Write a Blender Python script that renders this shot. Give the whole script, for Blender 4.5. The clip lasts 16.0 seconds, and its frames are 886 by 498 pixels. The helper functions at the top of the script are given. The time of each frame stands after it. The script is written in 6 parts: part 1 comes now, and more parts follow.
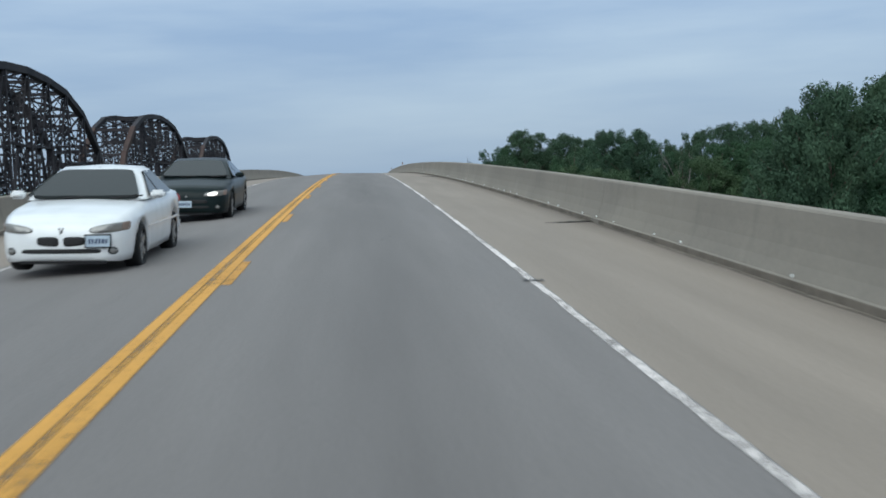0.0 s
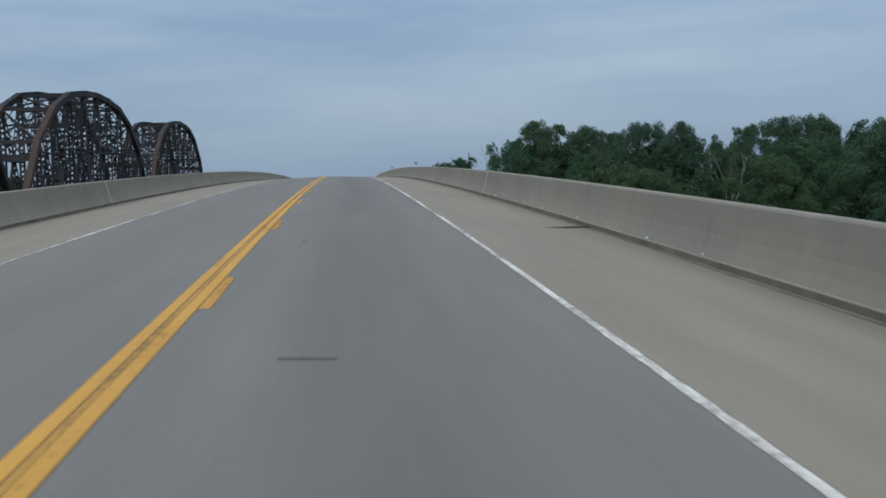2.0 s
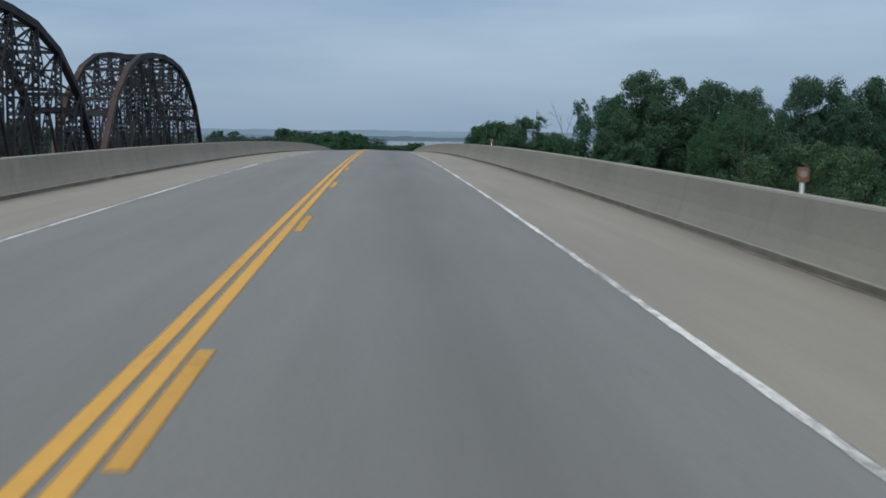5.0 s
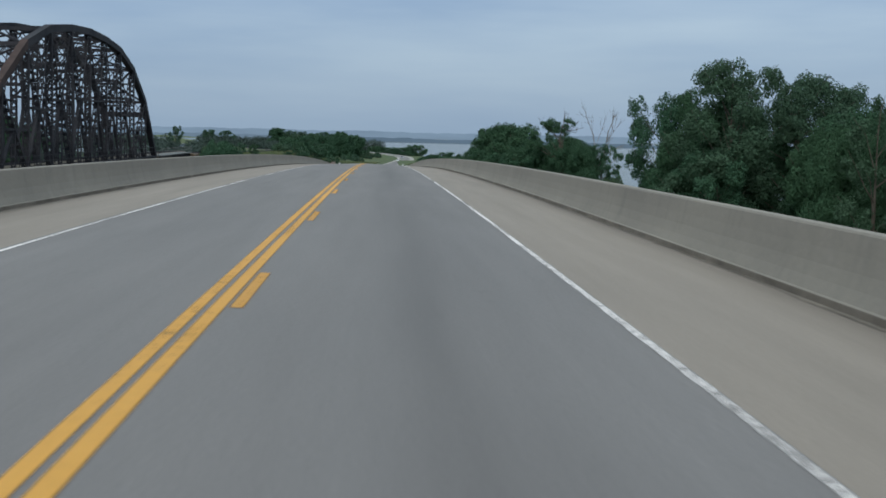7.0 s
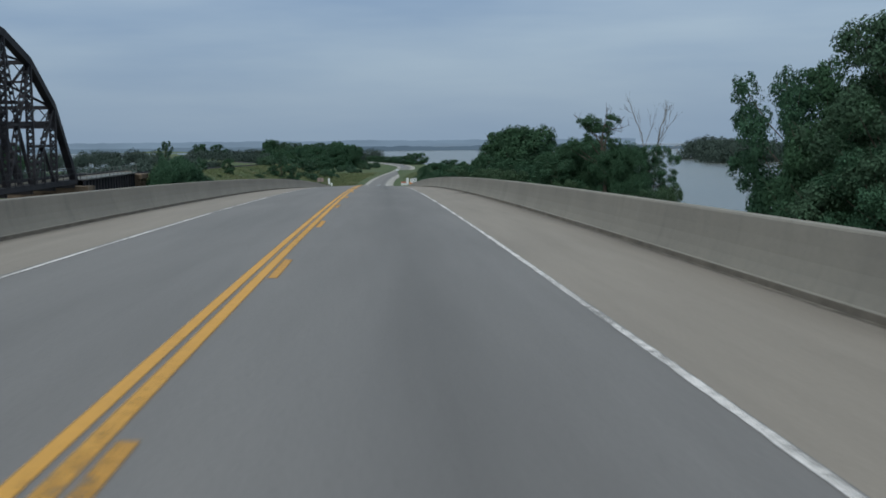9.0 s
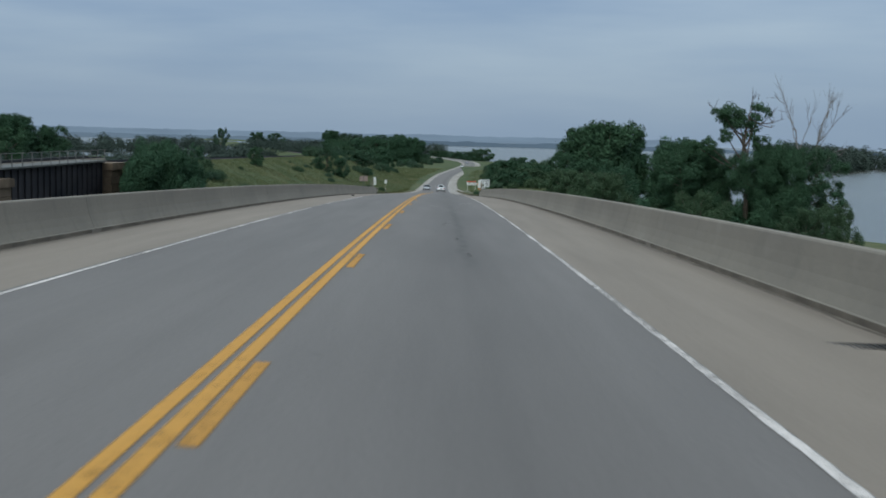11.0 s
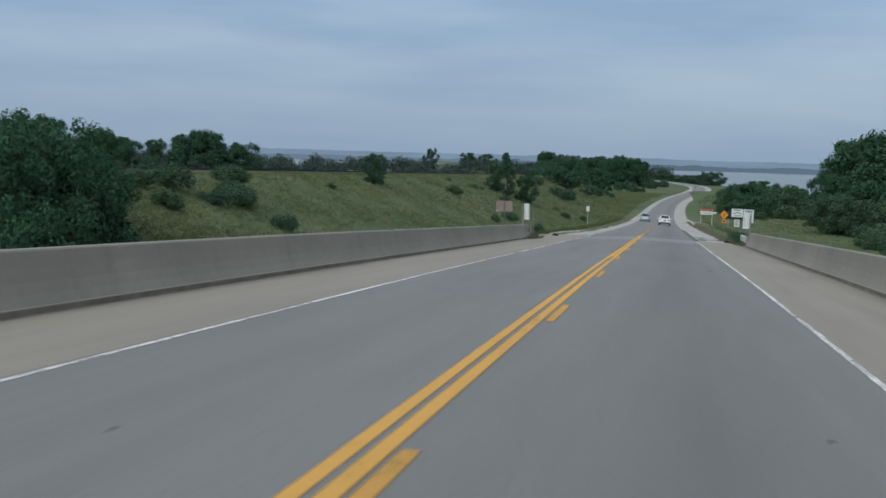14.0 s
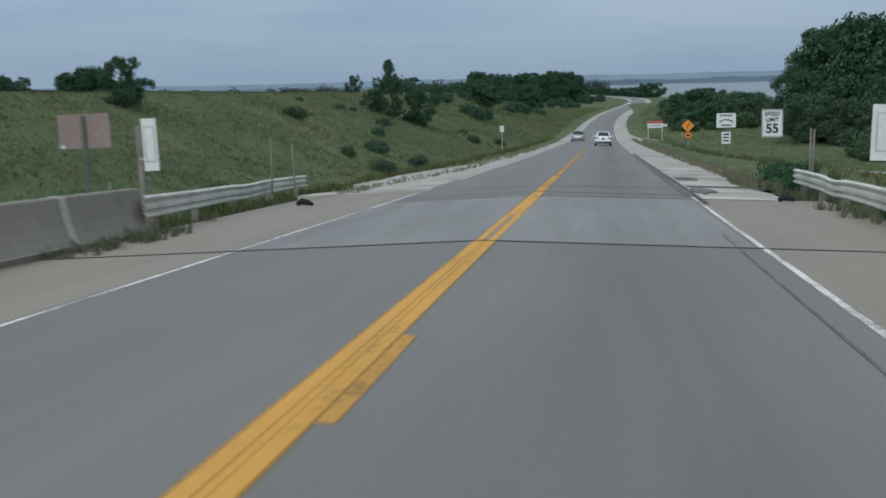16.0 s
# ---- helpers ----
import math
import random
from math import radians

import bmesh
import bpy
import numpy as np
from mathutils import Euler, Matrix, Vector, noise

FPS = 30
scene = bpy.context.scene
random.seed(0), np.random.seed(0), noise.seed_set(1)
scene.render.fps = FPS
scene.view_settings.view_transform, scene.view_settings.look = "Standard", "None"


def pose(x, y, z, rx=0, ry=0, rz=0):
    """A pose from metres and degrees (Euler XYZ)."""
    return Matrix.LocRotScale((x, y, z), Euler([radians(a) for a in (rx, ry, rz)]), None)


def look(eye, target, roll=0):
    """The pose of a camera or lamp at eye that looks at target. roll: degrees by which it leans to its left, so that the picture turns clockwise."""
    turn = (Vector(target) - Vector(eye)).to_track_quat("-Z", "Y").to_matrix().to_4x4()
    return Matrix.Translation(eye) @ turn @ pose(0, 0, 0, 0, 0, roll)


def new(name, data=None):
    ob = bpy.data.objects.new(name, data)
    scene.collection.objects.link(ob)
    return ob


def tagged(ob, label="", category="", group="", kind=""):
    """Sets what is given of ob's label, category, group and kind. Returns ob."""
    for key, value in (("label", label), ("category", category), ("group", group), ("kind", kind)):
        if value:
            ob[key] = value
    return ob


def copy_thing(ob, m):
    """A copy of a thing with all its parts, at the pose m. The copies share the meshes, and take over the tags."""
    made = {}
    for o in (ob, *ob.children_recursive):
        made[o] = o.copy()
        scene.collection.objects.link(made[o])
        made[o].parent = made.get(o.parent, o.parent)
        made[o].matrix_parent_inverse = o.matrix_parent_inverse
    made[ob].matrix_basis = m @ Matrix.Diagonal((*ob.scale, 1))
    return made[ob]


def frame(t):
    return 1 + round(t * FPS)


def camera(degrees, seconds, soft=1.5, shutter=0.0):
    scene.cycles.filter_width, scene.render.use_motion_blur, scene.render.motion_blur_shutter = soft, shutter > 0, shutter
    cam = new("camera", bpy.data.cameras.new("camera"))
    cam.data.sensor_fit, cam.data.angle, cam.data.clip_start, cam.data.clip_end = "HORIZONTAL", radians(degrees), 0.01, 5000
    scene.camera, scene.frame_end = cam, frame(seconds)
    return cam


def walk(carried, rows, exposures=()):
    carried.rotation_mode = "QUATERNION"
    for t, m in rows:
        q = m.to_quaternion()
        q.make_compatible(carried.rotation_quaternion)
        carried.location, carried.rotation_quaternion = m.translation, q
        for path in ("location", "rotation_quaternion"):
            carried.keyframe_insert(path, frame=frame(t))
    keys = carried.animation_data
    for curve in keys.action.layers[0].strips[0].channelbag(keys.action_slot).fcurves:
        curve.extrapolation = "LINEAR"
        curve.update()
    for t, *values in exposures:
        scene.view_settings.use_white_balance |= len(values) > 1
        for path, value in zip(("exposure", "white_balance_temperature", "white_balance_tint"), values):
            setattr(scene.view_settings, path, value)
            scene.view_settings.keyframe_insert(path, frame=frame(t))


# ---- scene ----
FOV = 41.69
cam = camera(FOV, 16.0, soft=1.7, shutter=0.15)
PATH = [
    (0.0, pose(1.750, -21.325, 0.683, 86.814, 2.448, -4.164)),
    (0.5, pose(1.681, -10.342, 1.124, 87.961, 1.506, -4.482)),
    (1.0, pose(1.636, 0.658, 1.523, 85.887, 1.194, -4.014)),
    (1.5, pose(1.615, 11.702, 1.862, 86.246, 1.598, -5.072)),
    (2.0, pose(1.560, 22.812, 2.222, 86.391, 1.470, -4.834)),
    (2.5, pose(1.512, 34.027, 2.559, 87.257, 1.464, -4.765)),
    (3.0, pose(1.432, 45.360, 2.825, 83.175, 1.676, -4.227)),
    (3.5, pose(1.390, 56.799, 3.025, 84.186, 1.260, -4.152)),
    (4.0, pose(1.363, 68.348, 3.297, 83.158, 0.593, -4.272)),
    (4.5, pose(1.359, 80.005, 3.471, 82.015, 0.774, -2.926)),
    (4.7, pose(1.359, 84.690, 3.536, 83.710, -0.501, -2.952)),
    (6.8, pose(1.465, 134.270, 3.906, 85.168, -1.039, -3.131)),
    (7.0, pose(1.465, 139.039, 3.904, 84.336, -1.422, -3.088)),
    (7.5, pose(1.510, 150.996, 3.858, 86.865, -0.873, -3.119)),
    (8.0, pose(1.548, 163.079, 3.750, 84.328, 0.138, -2.565)),
    (8.5, pose(1.544, 175.294, 3.625, 83.293, 0.510, -2.797)),
    (8.7, pose(1.544, 180.200, 3.576, 84.750, 0.454, -3.208)),
    (10.8, pose(1.529, 232.530, 2.779, 83.439, -0.493, -1.214)),
    (11.0, pose(1.529, 237.518, 2.666, 84.462, -1.443, -0.051)),
    (11.5, pose(1.604, 250.017, 2.300, 85.443, 0.102, 3.452)),
    (12.0, pose(1.609, 262.552, 1.965, 81.110, -0.449, 4.577)),
    (12.5, pose(1.566, 275.118, 1.670, 83.048, -2.963, 7.160)),
    (13.0, pose(1.558, 287.713, 1.192, 82.263, -2.426, 9.452)),
    (13.5, pose(1.586, 300.322, 0.742, 83.301, -3.527, 9.573)),
    (14.0, pose(1.621, 312.925, 0.178, 85.355, -1.694, 10.900)),
    (14.5, pose(1.621, 325.533, -0.311, 83.860, -0.325, 9.004)),
    (15.0, pose(1.652, 338.200, -0.968, 83.177, 0.833, 7.804)),
    (15.5, pose(1.653, 350.949, -1.535, 83.908, 1.829, 8.518)),
    (16.0, pose(1.610, 363.732, -2.165, 81.813, 1.489, 7.757)),
]
EXPOSURES = [(0.0, 0.25), (0.5, 0.02), (1.0, -0.03), (3.5, -0.03), (4.5, 0.04), (7.0, 0.10), (7.5, 0.08), (8.0, -0.06), (8.5, -0.12), (11.0, -0.10), (11.5, -0.04), (12.5, 0.0), (14.0, 0.05), (16.0, 0.0)]
walk(cam, PATH, EXPOSURES)

# ---- sky and light: an even overcast evening ----
SUN_EL, SUN_AZ = 38.0, 200.0
world = bpy.data.worlds.new("overcast_sky")
scene.world = world
world.use_nodes = True
wn, wl = world.node_tree.nodes, world.node_tree.links
wn.clear()
w_out = wn.new("ShaderNodeOutputWorld")
w_bg = wn.new("ShaderNodeBackground")
w_sky = wn.new("ShaderNodeTexSky")
w_sky.sky_type = 'NISHITA'
w_sky.sun_disc = False
w_sky.sun_elevation, w_sky.sun_rotation = radians(SUN_EL), radians(SUN_AZ)
w_sky.air_density, w_sky.dust_density, w_sky.ozone_density = 1.0, 2.0, 2.0
w_co = wn.new("ShaderNodeTexCoord")
w_map = wn.new("ShaderNodeMapping")
w_map.inputs["Scale"].default_value = (1.6, 1.6, 11.0)
w_map.inputs["Rotation"].default_value = (radians(2), radians(-3), radians(20))
w_noise = wn.new("ShaderNodeTexNoise")
w_noise.inputs["Scale"].default_value = 1.3
w_noise.inputs["Detail"].default_value = 6.0
w_noise.inputs["Roughness"].default_value = 0.52
w_ramp = wn.new("ShaderNodeValToRGB")
w_ramp.color_ramp.elements[0].position, w_ramp.color_ramp.elements[0].color = 0.36, (0.262, 0.385, 0.568, 1)
w_ramp.color_ramp.elements[1].position, w_ramp.color_ramp.elements[1].color = 0.66, (0.455, 0.58, 0.705, 1)
w_sep = wn.new("ShaderNodeSeparateXYZ")
w_hz = wn.new("ShaderNodeMapRange")
w_hz.inputs["From Min"].default_value, w_hz.inputs["From Max"].default_value = 0.0, 0.16
w_hz.inputs["To Min"].default_value, w_hz.inputs["To Max"].default_value = 1.0, 0.0
w_low = wn.new("ShaderNodeMixRGB")
w_low.inputs[2].default_value = (0.27, 0.368, 0.488, 1)
w_hs = wn.new("ShaderNodeMath")
w_hs.operation = 'MULTIPLY'
w_hs.inputs[1].default_value = 0.75
w_mix = wn.new("ShaderNodeMixRGB")
w_mix.inputs[0].default_value = 0.9
w_dim = wn.new("ShaderNodeMixRGB")
w_dim.blend_type = 'MULTIPLY'
w_dim.inputs[0].default_value = 1.0
w_dim.inputs[2].default_value = (0.1, 0.1, 0.1, 1)
wl.new(w_co.outputs["Generated"], w_map.inputs["Vector"])
wl.new(w_map.outputs[0], w_noise.inputs["Vector"])
wl.new(w_noise.outputs["Fac"], w_ramp.inputs[0])
wl.new(w_co.outputs["Generated"], w_sep.inputs[0])
wl.new(w_sep.outputs["Z"], w_hz.inputs["Value"])
wl.new(w_hz.outputs[0], w_hs.inputs[0])
wl.new(w_hs.outputs[0], w_low.inputs[0])
wl.new(w_ramp.outputs[0], w_low.inputs[1])
wl.new(w_sky.outputs[0], w_dim.inputs[1])
wl.new(w_dim.outputs[0], w_mix.inputs[1])
wl.new(w_low.outputs[0], w_mix.inputs[2])
# the cloud deck is brighter overhead than near the horizon
w_up = wn.new("ShaderNodeMapRange")
w_up.inputs["From Min"].default_value, w_up.inputs["From Max"].default_value = 0.30, 0.85
w_up.inputs["To Min"].default_value, w_up.inputs["To Max"].default_value = 1.0, 1.75
wl.new(w_sep.outputs["Z"], w_up.inputs["Value"])
w_top = wn.new("ShaderNodeVectorMath")
w_top.operation = 'SCALE'
w_white = wn.new("ShaderNodeMixRGB")
w_white.inputs[2].default_value = (0.455, 0.545, 0.600, 1)
w_wf = wn.new("ShaderNodeMapRange")
w_wf.inputs["From Min"].default_value, w_wf.inputs["From Max"].default_value = 0.25, 0.6
wl.new(w_sep.outputs["Z"], w_wf.inputs["Value"])
wl.new(w_wf.outputs[0], w_white.inputs[0])
wl.new(w_mix.outputs[0], w_white.inputs[1])
wl.new(w_white.outputs[0], w_top.inputs[0])
wl.new(w_up.outputs[0], w_top.inputs["Scale"])
wl.new(w_top.outputs[0], w_bg.inputs["Color"])
w_bg.inputs["Strength"].default_value = 1.0
wl.new(w_bg.outputs[0], w_out.inputs["Surface"])

sun_data = bpy.data.lights.new("sun", 'SUN')
sun_data.energy, sun_data.angle, sun_data.color = 1.5, radians(50), (0.90, 0.97, 0.95)
sun = new("sun", sun_data)
az = radians(SUN_AZ)
sun.matrix_world = look((0, 0, 0), (-math.sin(az) * math.cos(radians(SUN_EL)), -math.cos(az) * math.cos(radians(SUN_EL)), -math.sin(radians(SUN_EL))))

# ---- materials ----
def material(name, base, rough=0.8, metal=0.0, spec=0.3):
    m = bpy.data.materials.new(name)
    m.use_nodes = True
    b = m.node_tree.nodes["Principled BSDF"]
    b.inputs["Base Color"].default_value = (*base, 1)
    b.inputs["Roughness"].default_value = rough
    b.inputs["Metallic"].default_value = metal
    b.inputs["Specular IOR Level"].default_value = spec
    return m


class Nodes:
    """Short hand for building node materials."""

    def __init__(self, m):
        self.t, self.n, self.l = m.node_tree, m.node_tree.nodes, m.node_tree.links
        self.b = self.n["Principled BSDF"]

    def coords(self, which="Object", scale=(1, 1, 1)):
        c, mp = self.n.new("ShaderNodeTexCoord"), self.n.new("ShaderNodeMapping")
        mp.inputs["Scale"].default_value = scale
        self.l.new(c.outputs[which], mp.inputs["Vector"])
        return mp.outputs[0]

    def noise(self, vec, scale, detail=4.0, rough=0.55):
        x = self.n.new("ShaderNodeTexNoise")
        x.inputs["Scale"].default_value, x.inputs["Detail"].default_value, x.inputs["Roughness"].default_value = scale, detail, rough
        if vec is not None:
            self.l.new(vec, x.inputs["Vector"])
        return x.outputs["Fac"]

    def ramp(self, fac, stops):
        r = self.n.new("ShaderNodeValToRGB")
        e = r.color_ramp.elements
        while len(e) < len(stops):
            e.new(0.5)
        for k, (p, c) in enumerate(stops):
            e[k].position = p
            e[k].color = (*c, 1) if len(c) == 3 else c
        self.l.new(fac, r.inputs[0])
        return r.outputs[0]

    def mix(self, fac, a, b, mode='MIX'):
        x = self.n.new("ShaderNodeMixRGB")
        x.blend_type = mode
        for k, v in enumerate((fac, a, b)):
            if isinstance(v, (int, float)):
                x.inputs[k].default_value = v
            elif isinstance(v, tuple):
                x.inputs[k].default_value = (*v, 1)
            else:
                self.l.new(v, x.inputs[k])
        return x.outputs[0]

    def value(self, fac, lo, hi, a=0.0, b=1.0):
        r = self.n.new("ShaderNodeMapRange")
        for k, v in zip(("From Min", "From Max", "To Min", "To Max"), (lo, hi, a, b)):
            r.inputs[k].default_value = v
        self.l.new(fac, r.inputs["Value"])
        return r.outputs[0]

    def split(self, vec):
        s = self.n.new("ShaderNodeSeparateXYZ")
        self.l.new(vec, s.inputs[0])
        return s.outputs

    def bump(self, height, strength=0.3, distance=0.01):
        x = self.n.new("ShaderNodeBump")
        x.inputs["Strength"].default_value, x.inputs["Distance"].default_value = strength, distance
        self.l.new(height, x.inputs["Height"])
        self.l.new(x.outputs[0], self.b.inputs["Normal"])

    def colour(self, c):
        self.l.new(c, self.b.inputs["Base Color"])

    def rough(self, r):
        self.l.new(r, self.b.inputs["Roughness"])


def two_scale(name, base, vary=0.25, coarse=0.4, fine=8.0, rough=0.8, metal=0.0, bump=0.2, spec=0.3, tint=None, which="Object"):
    """A plain surface with stains and grain round its base colour."""
    m = material(name, base, rough, metal, spec)
    k = Nodes(m)
    v = k.coords(which)
    dark = tuple(c * (1 - vary) for c in base)
    light = tuple(min(1, c * (1 + vary)) for c in (tint or base))
    c1 = k.ramp(k.noise(v, coarse, 5), [(0.3, dark), (0.7, light)])
    f = k.noise(v, fine, 5, 0.65)
    k.colour(k.mix(0.6, c1, k.ramp(f, [(0.25, (0.35, 0.35, 0.35)), (0.75, (0.68, 0.68, 0.68))]), 'OVERLAY'))
    k.rough(k.value(f, 0.2, 0.8, max(0, rough - 0.1), min(1, rough + 0.1)))
    if bump:
        k.bump(f, bump, 0.02)
    return m


def pavement(name, base, tint, streak=0.35, track=None, stain=None):
    """Worn concrete or asphalt laid along v: streaks along the traffic, stains, and a darker oil track at lateral offset track."""
    m = material(name, base, 0.78, 0.0, 0.42)
    k = Nodes(m)
    long = k.noise(k.coords("UV", (0.9, 0.05, 1)), 2.0, 5, 0.6)
    patch = k.noise(k.coords("UV", (0.5, 0.09, 1)), 1.0, 6, 0.6)
    grain = k.noise(k.coords("UV", (1, 1, 1)), 22.0, 6, 0.75)
    c = k.ramp(long, [(0.3, tuple(x * (1 - streak * 0.5) for x in base)), (0.7, tuple(x * (1 + streak * 0.4) for x in tint))])
    c = k.mix(0.40, c, k.ramp(patch, [(0.25, (0.38, 0.38, 0.385)), (0.75, (0.60, 0.595, 0.59))]), 'OVERLAY')
    spot = k.noise(k.coords("UV", (1, 0.6, 1)), 2.6, 4, 0.7)
    c = k.mix(k.value(spot, 0.62, 0.74, 0.0, 0.22), c, tuple(x * 0.55 for x in base))
    c = k.mix(0.5, c, k.ramp(grain, [(0.2, (0.3, 0.3, 0.3)), (0.8, (0.7, 0.7, 0.7))]), 'OVERLAY')
    if track:
        u = k.split(k.coords("UV"))[0]
        for centre, width, amount in track:
            d = k.n.new("ShaderNodeMath")
            d.operation = 'SUBTRACT'
            d.inputs[1].default_value = centre
            k.l.new(u, d.inputs[0])
            a = k.n.new("ShaderNodeMath")
            a.operation = 'ABSOLUTE'
            k.l.new(d.outputs[0], a.inputs[0])
            f = k.value(a.outputs[0], 0.0, width, amount, 0.0)
            g = k.n.new("ShaderNodeMath")
            g.operation = 'MULTIPLY'
            k.l.new(f, g.inputs[0])
            k.l.new(k.value(k.noise(k.coords("UV", (0.8, 0.05, 1)), 1.5, 5), 0.3, 0.7, 0.4, 1.0), g.inputs[1])
            c = k.mix(g.outputs[0], c, tuple(x * 0.45 for x in base))
    if stain:
        u, v = k.split(k.coords("UV"))[:2]
        off = k.n.new("ShaderNodeMath")
        off.operation = 'MULTIPLY_ADD'
        off.inputs[1].default_value, off.inputs[2].default_value = 0.5, -0.25 - stain[0]
        k.l.new(k.noise(k.coords("UV", (0, 0.35, 1)), 1.0, 4), off.inputs[0])
        add = k.n.new("ShaderNodeMath")
        k.l.new(u, add.inputs[0])
        k.l.new(off.outputs[0], add.inputs[1])
        ab = k.n.new("ShaderNodeMath")
        ab.operation = 'ABSOLUTE'
        k.l.new(add.outputs[0], ab.inputs[0])
        f = k.value(ab.outputs[0], 0.02, 0.15, 0.66, 0.0)
        for a, b in ((stain[1], stain[1] + 3.0), (stain[2], stain[2] - 8.0)):
            mu = k.n.new("ShaderNodeMath")
            mu.operation = 'MULTIPLY'
            k.l.new(f, mu.inputs[0])
            k.l.new(k.value(v, a, b), mu.inputs[1])
            f = mu.outputs[0]
        mu = k.n.new("ShaderNodeMath")
        mu.operation = 'MULTIPLY'
        k.l.new(f, mu.inputs[0])
        k.l.new(k.value(k.noise(k.coords("UV", (2.0, 1.2, 1)), 1.3, 5, 0.7), 0.38, 0.66, 0.1, 0.85), mu.inputs[1])
        c = k.mix(mu.outputs[0], c, (0.05, 0.048, 0.046))
    k.colour(c)
    k.bump(grain, 0.25, 0.01)
    return m


def paint(name, base, wear=0.5, feather=0.16):
    """Road paint sprayed with soft edges and worn through to the pavement below."""
    m = material(name, base, 0.7, 0.0, 0.3)
    k = Nodes(m)
    w = k.noise(k.coords("Object", (0.7, 1.6, 1)), 9.0, 6, 0.8)
    s = k.noise(k.coords("Object", (1, 0.12, 1)), 2.2, 5, 0.6)
    f = k.mix(0.4, w, s)
    k.colour(k.ramp(f, [(0.35, tuple(x * 0.82 for x in base)), (0.55, base), (0.75, tuple(min(1, x * 1.12) for x in base))]))
    uv = k.n.new("ShaderNodeUVMap")
    uv.uv_map = "Across"
    d = k.n.new("ShaderNodeMath")
    d.operation = 'SUBTRACT'
    d.inputs[1].default_value = 0.5
    k.l.new(k.split(uv.outputs[0])[0], d.inputs[0])
    e = k.n.new("ShaderNodeMath")
    e.operation = 'ABSOLUTE'
    k.l.new(d.outputs[0], e.inputs[0])
    g = k.n.new("ShaderNodeMath")
    g.operation = 'MULTIPLY_ADD'
    g.inputs[1].default_value = 0.14
    k.l.new(w, g.inputs[0])
    k.l.new(e.outputs[0], g.inputs[2])
    fade = k.value(g.outputs[0], 0.57 - feather, 0.57, 1.0, 0.0)
    a = k.n.new("ShaderNodeMath")
    a.operation = 'MULTIPLY'
    k.l.new(fade, a.inputs[0])
    k.l.new(k.value(f, wear - 0.10, wear + 0.02, 0.10, 1.0), a.inputs[1])
    k.l.new(a.outputs[0], k.b.inputs["Alpha"])
    return m


ASPHALT = pavement("worn_grey_pavement", (0.165, 0.149, 0.142), (0.174, 0.158, 0.151), 0.10, [(1.95, 1.15, 0.50), (-1.7, 0.9, 0.12)], (2.0, 254.0, 290.0))
SHOULDER = pavement("dusty_tan_concrete", (0.235, 0.194, 0.159), (0.247, 0.204, 0.168), 0.14, [(6.25, 0.50, 0.62), (-6.25, 0.42, 0.55)])
SLAB = pavement("pale_concrete_slab", (0.208, 0.193, 0.188), (0.222, 0.207, 0.202), 0.3, [(1.9, 0.9, 0.25)])
DIRT = two_scale("road_dirt", (0.160, 0.135, 0.110), 0.3, 1.2, 14.0, 0.95, 0, 0.4)
PALE_CONCRETE = two_scale("patched_concrete", (0.36, 0.33, 0.30), 0.12, 1.0, 12.0, 0.85, 0, 0.2)
LANE = two_scale("dull_lane_gravel", (0.22, 0.21, 0.185), 0.25, 0.5, 12.0, 0.95, 0, 0.5)
GRAVEL = two_scale("pale_gravel", (0.335, 0.305, 0.275), 0.42, 0.5, 12.0, 0.95, 0, 0.5)
YELLOW = paint("worn_yellow_paint", (0.60, 0.298, 0.056), 0.42, 0.22)
OLD_YELLOW = paint("faded_yellow_paint", (0.52, 0.255, 0.048), 0.46, 0.22)
WHITE_LINE = paint("worn_white_paint", (0.70, 0.64, 0.61), 0.518, 0.18)
THIN_YELLOW = paint("thin_yellow_paint", (0.46, 0.24, 0.055), 0.49, 0.3)
FAINT_LINE = paint("faint_white_paint", (0.48, 0.45, 0.43), 0.50)
TAR = two_scale("black_joint_sealant", (0.035, 0.033, 0.032), 0.3, 1.0, 20.0, 0.6, 0, 0.2)
CONCRETE = two_scale("stained_barrier_concrete", (0.240, 0.214, 0.182), 0.15, 0.35, 9.0, 0.88, 0, 0.25)
BARRIER = material("weathered_parapet_concrete", (0.24, 0.214, 0.182), 0.88, 0.0, 0.25)
BAR = Nodes(BARRIER)
BAR_C = BAR.ramp(BAR.noise(BAR.coords("Object", (1, 0.5, 1)), 0.45, 5, 0.6), [(0.3, (0.208, 0.186, 0.160)), (0.7, (0.262, 0.233, 0.196))])
BAR_C = BAR.mix(BAR.value(BAR.noise(BAR.coords("Object", (1, 1.6, 0.22)), 1.6, 5, 0.65), 0.54, 0.74, 0.0, 0.35), BAR_C, (0.13, 0.118, 0.102))
BAR_C = BAR.mix(BAR.value(BAR.noise(BAR.coords("Object", (1, 1, 1)), 0.9, 4, 0.6), 0.60, 0.75, 0.0, 0.30), BAR_C, (0.33, 0.30, 0.262))
BAR_F = BAR.noise(BAR.coords("Object"), 14.0, 5, 0.7)
BAR.colour(BAR.mix(0.35, BAR_C, BAR.ramp(BAR_F, [(0.25, (0.38, 0.38, 0.38)), (0.75, (0.64, 0.64, 0.64))]), 'OVERLAY'))
BAR.bump(BAR_F, 0.12, 0.01)
STONE = two_scale("weathered_pier_stone", (0.150, 0.108, 0.076), 0.35, 0.5, 5.0, 0.9, 0, 0.5)
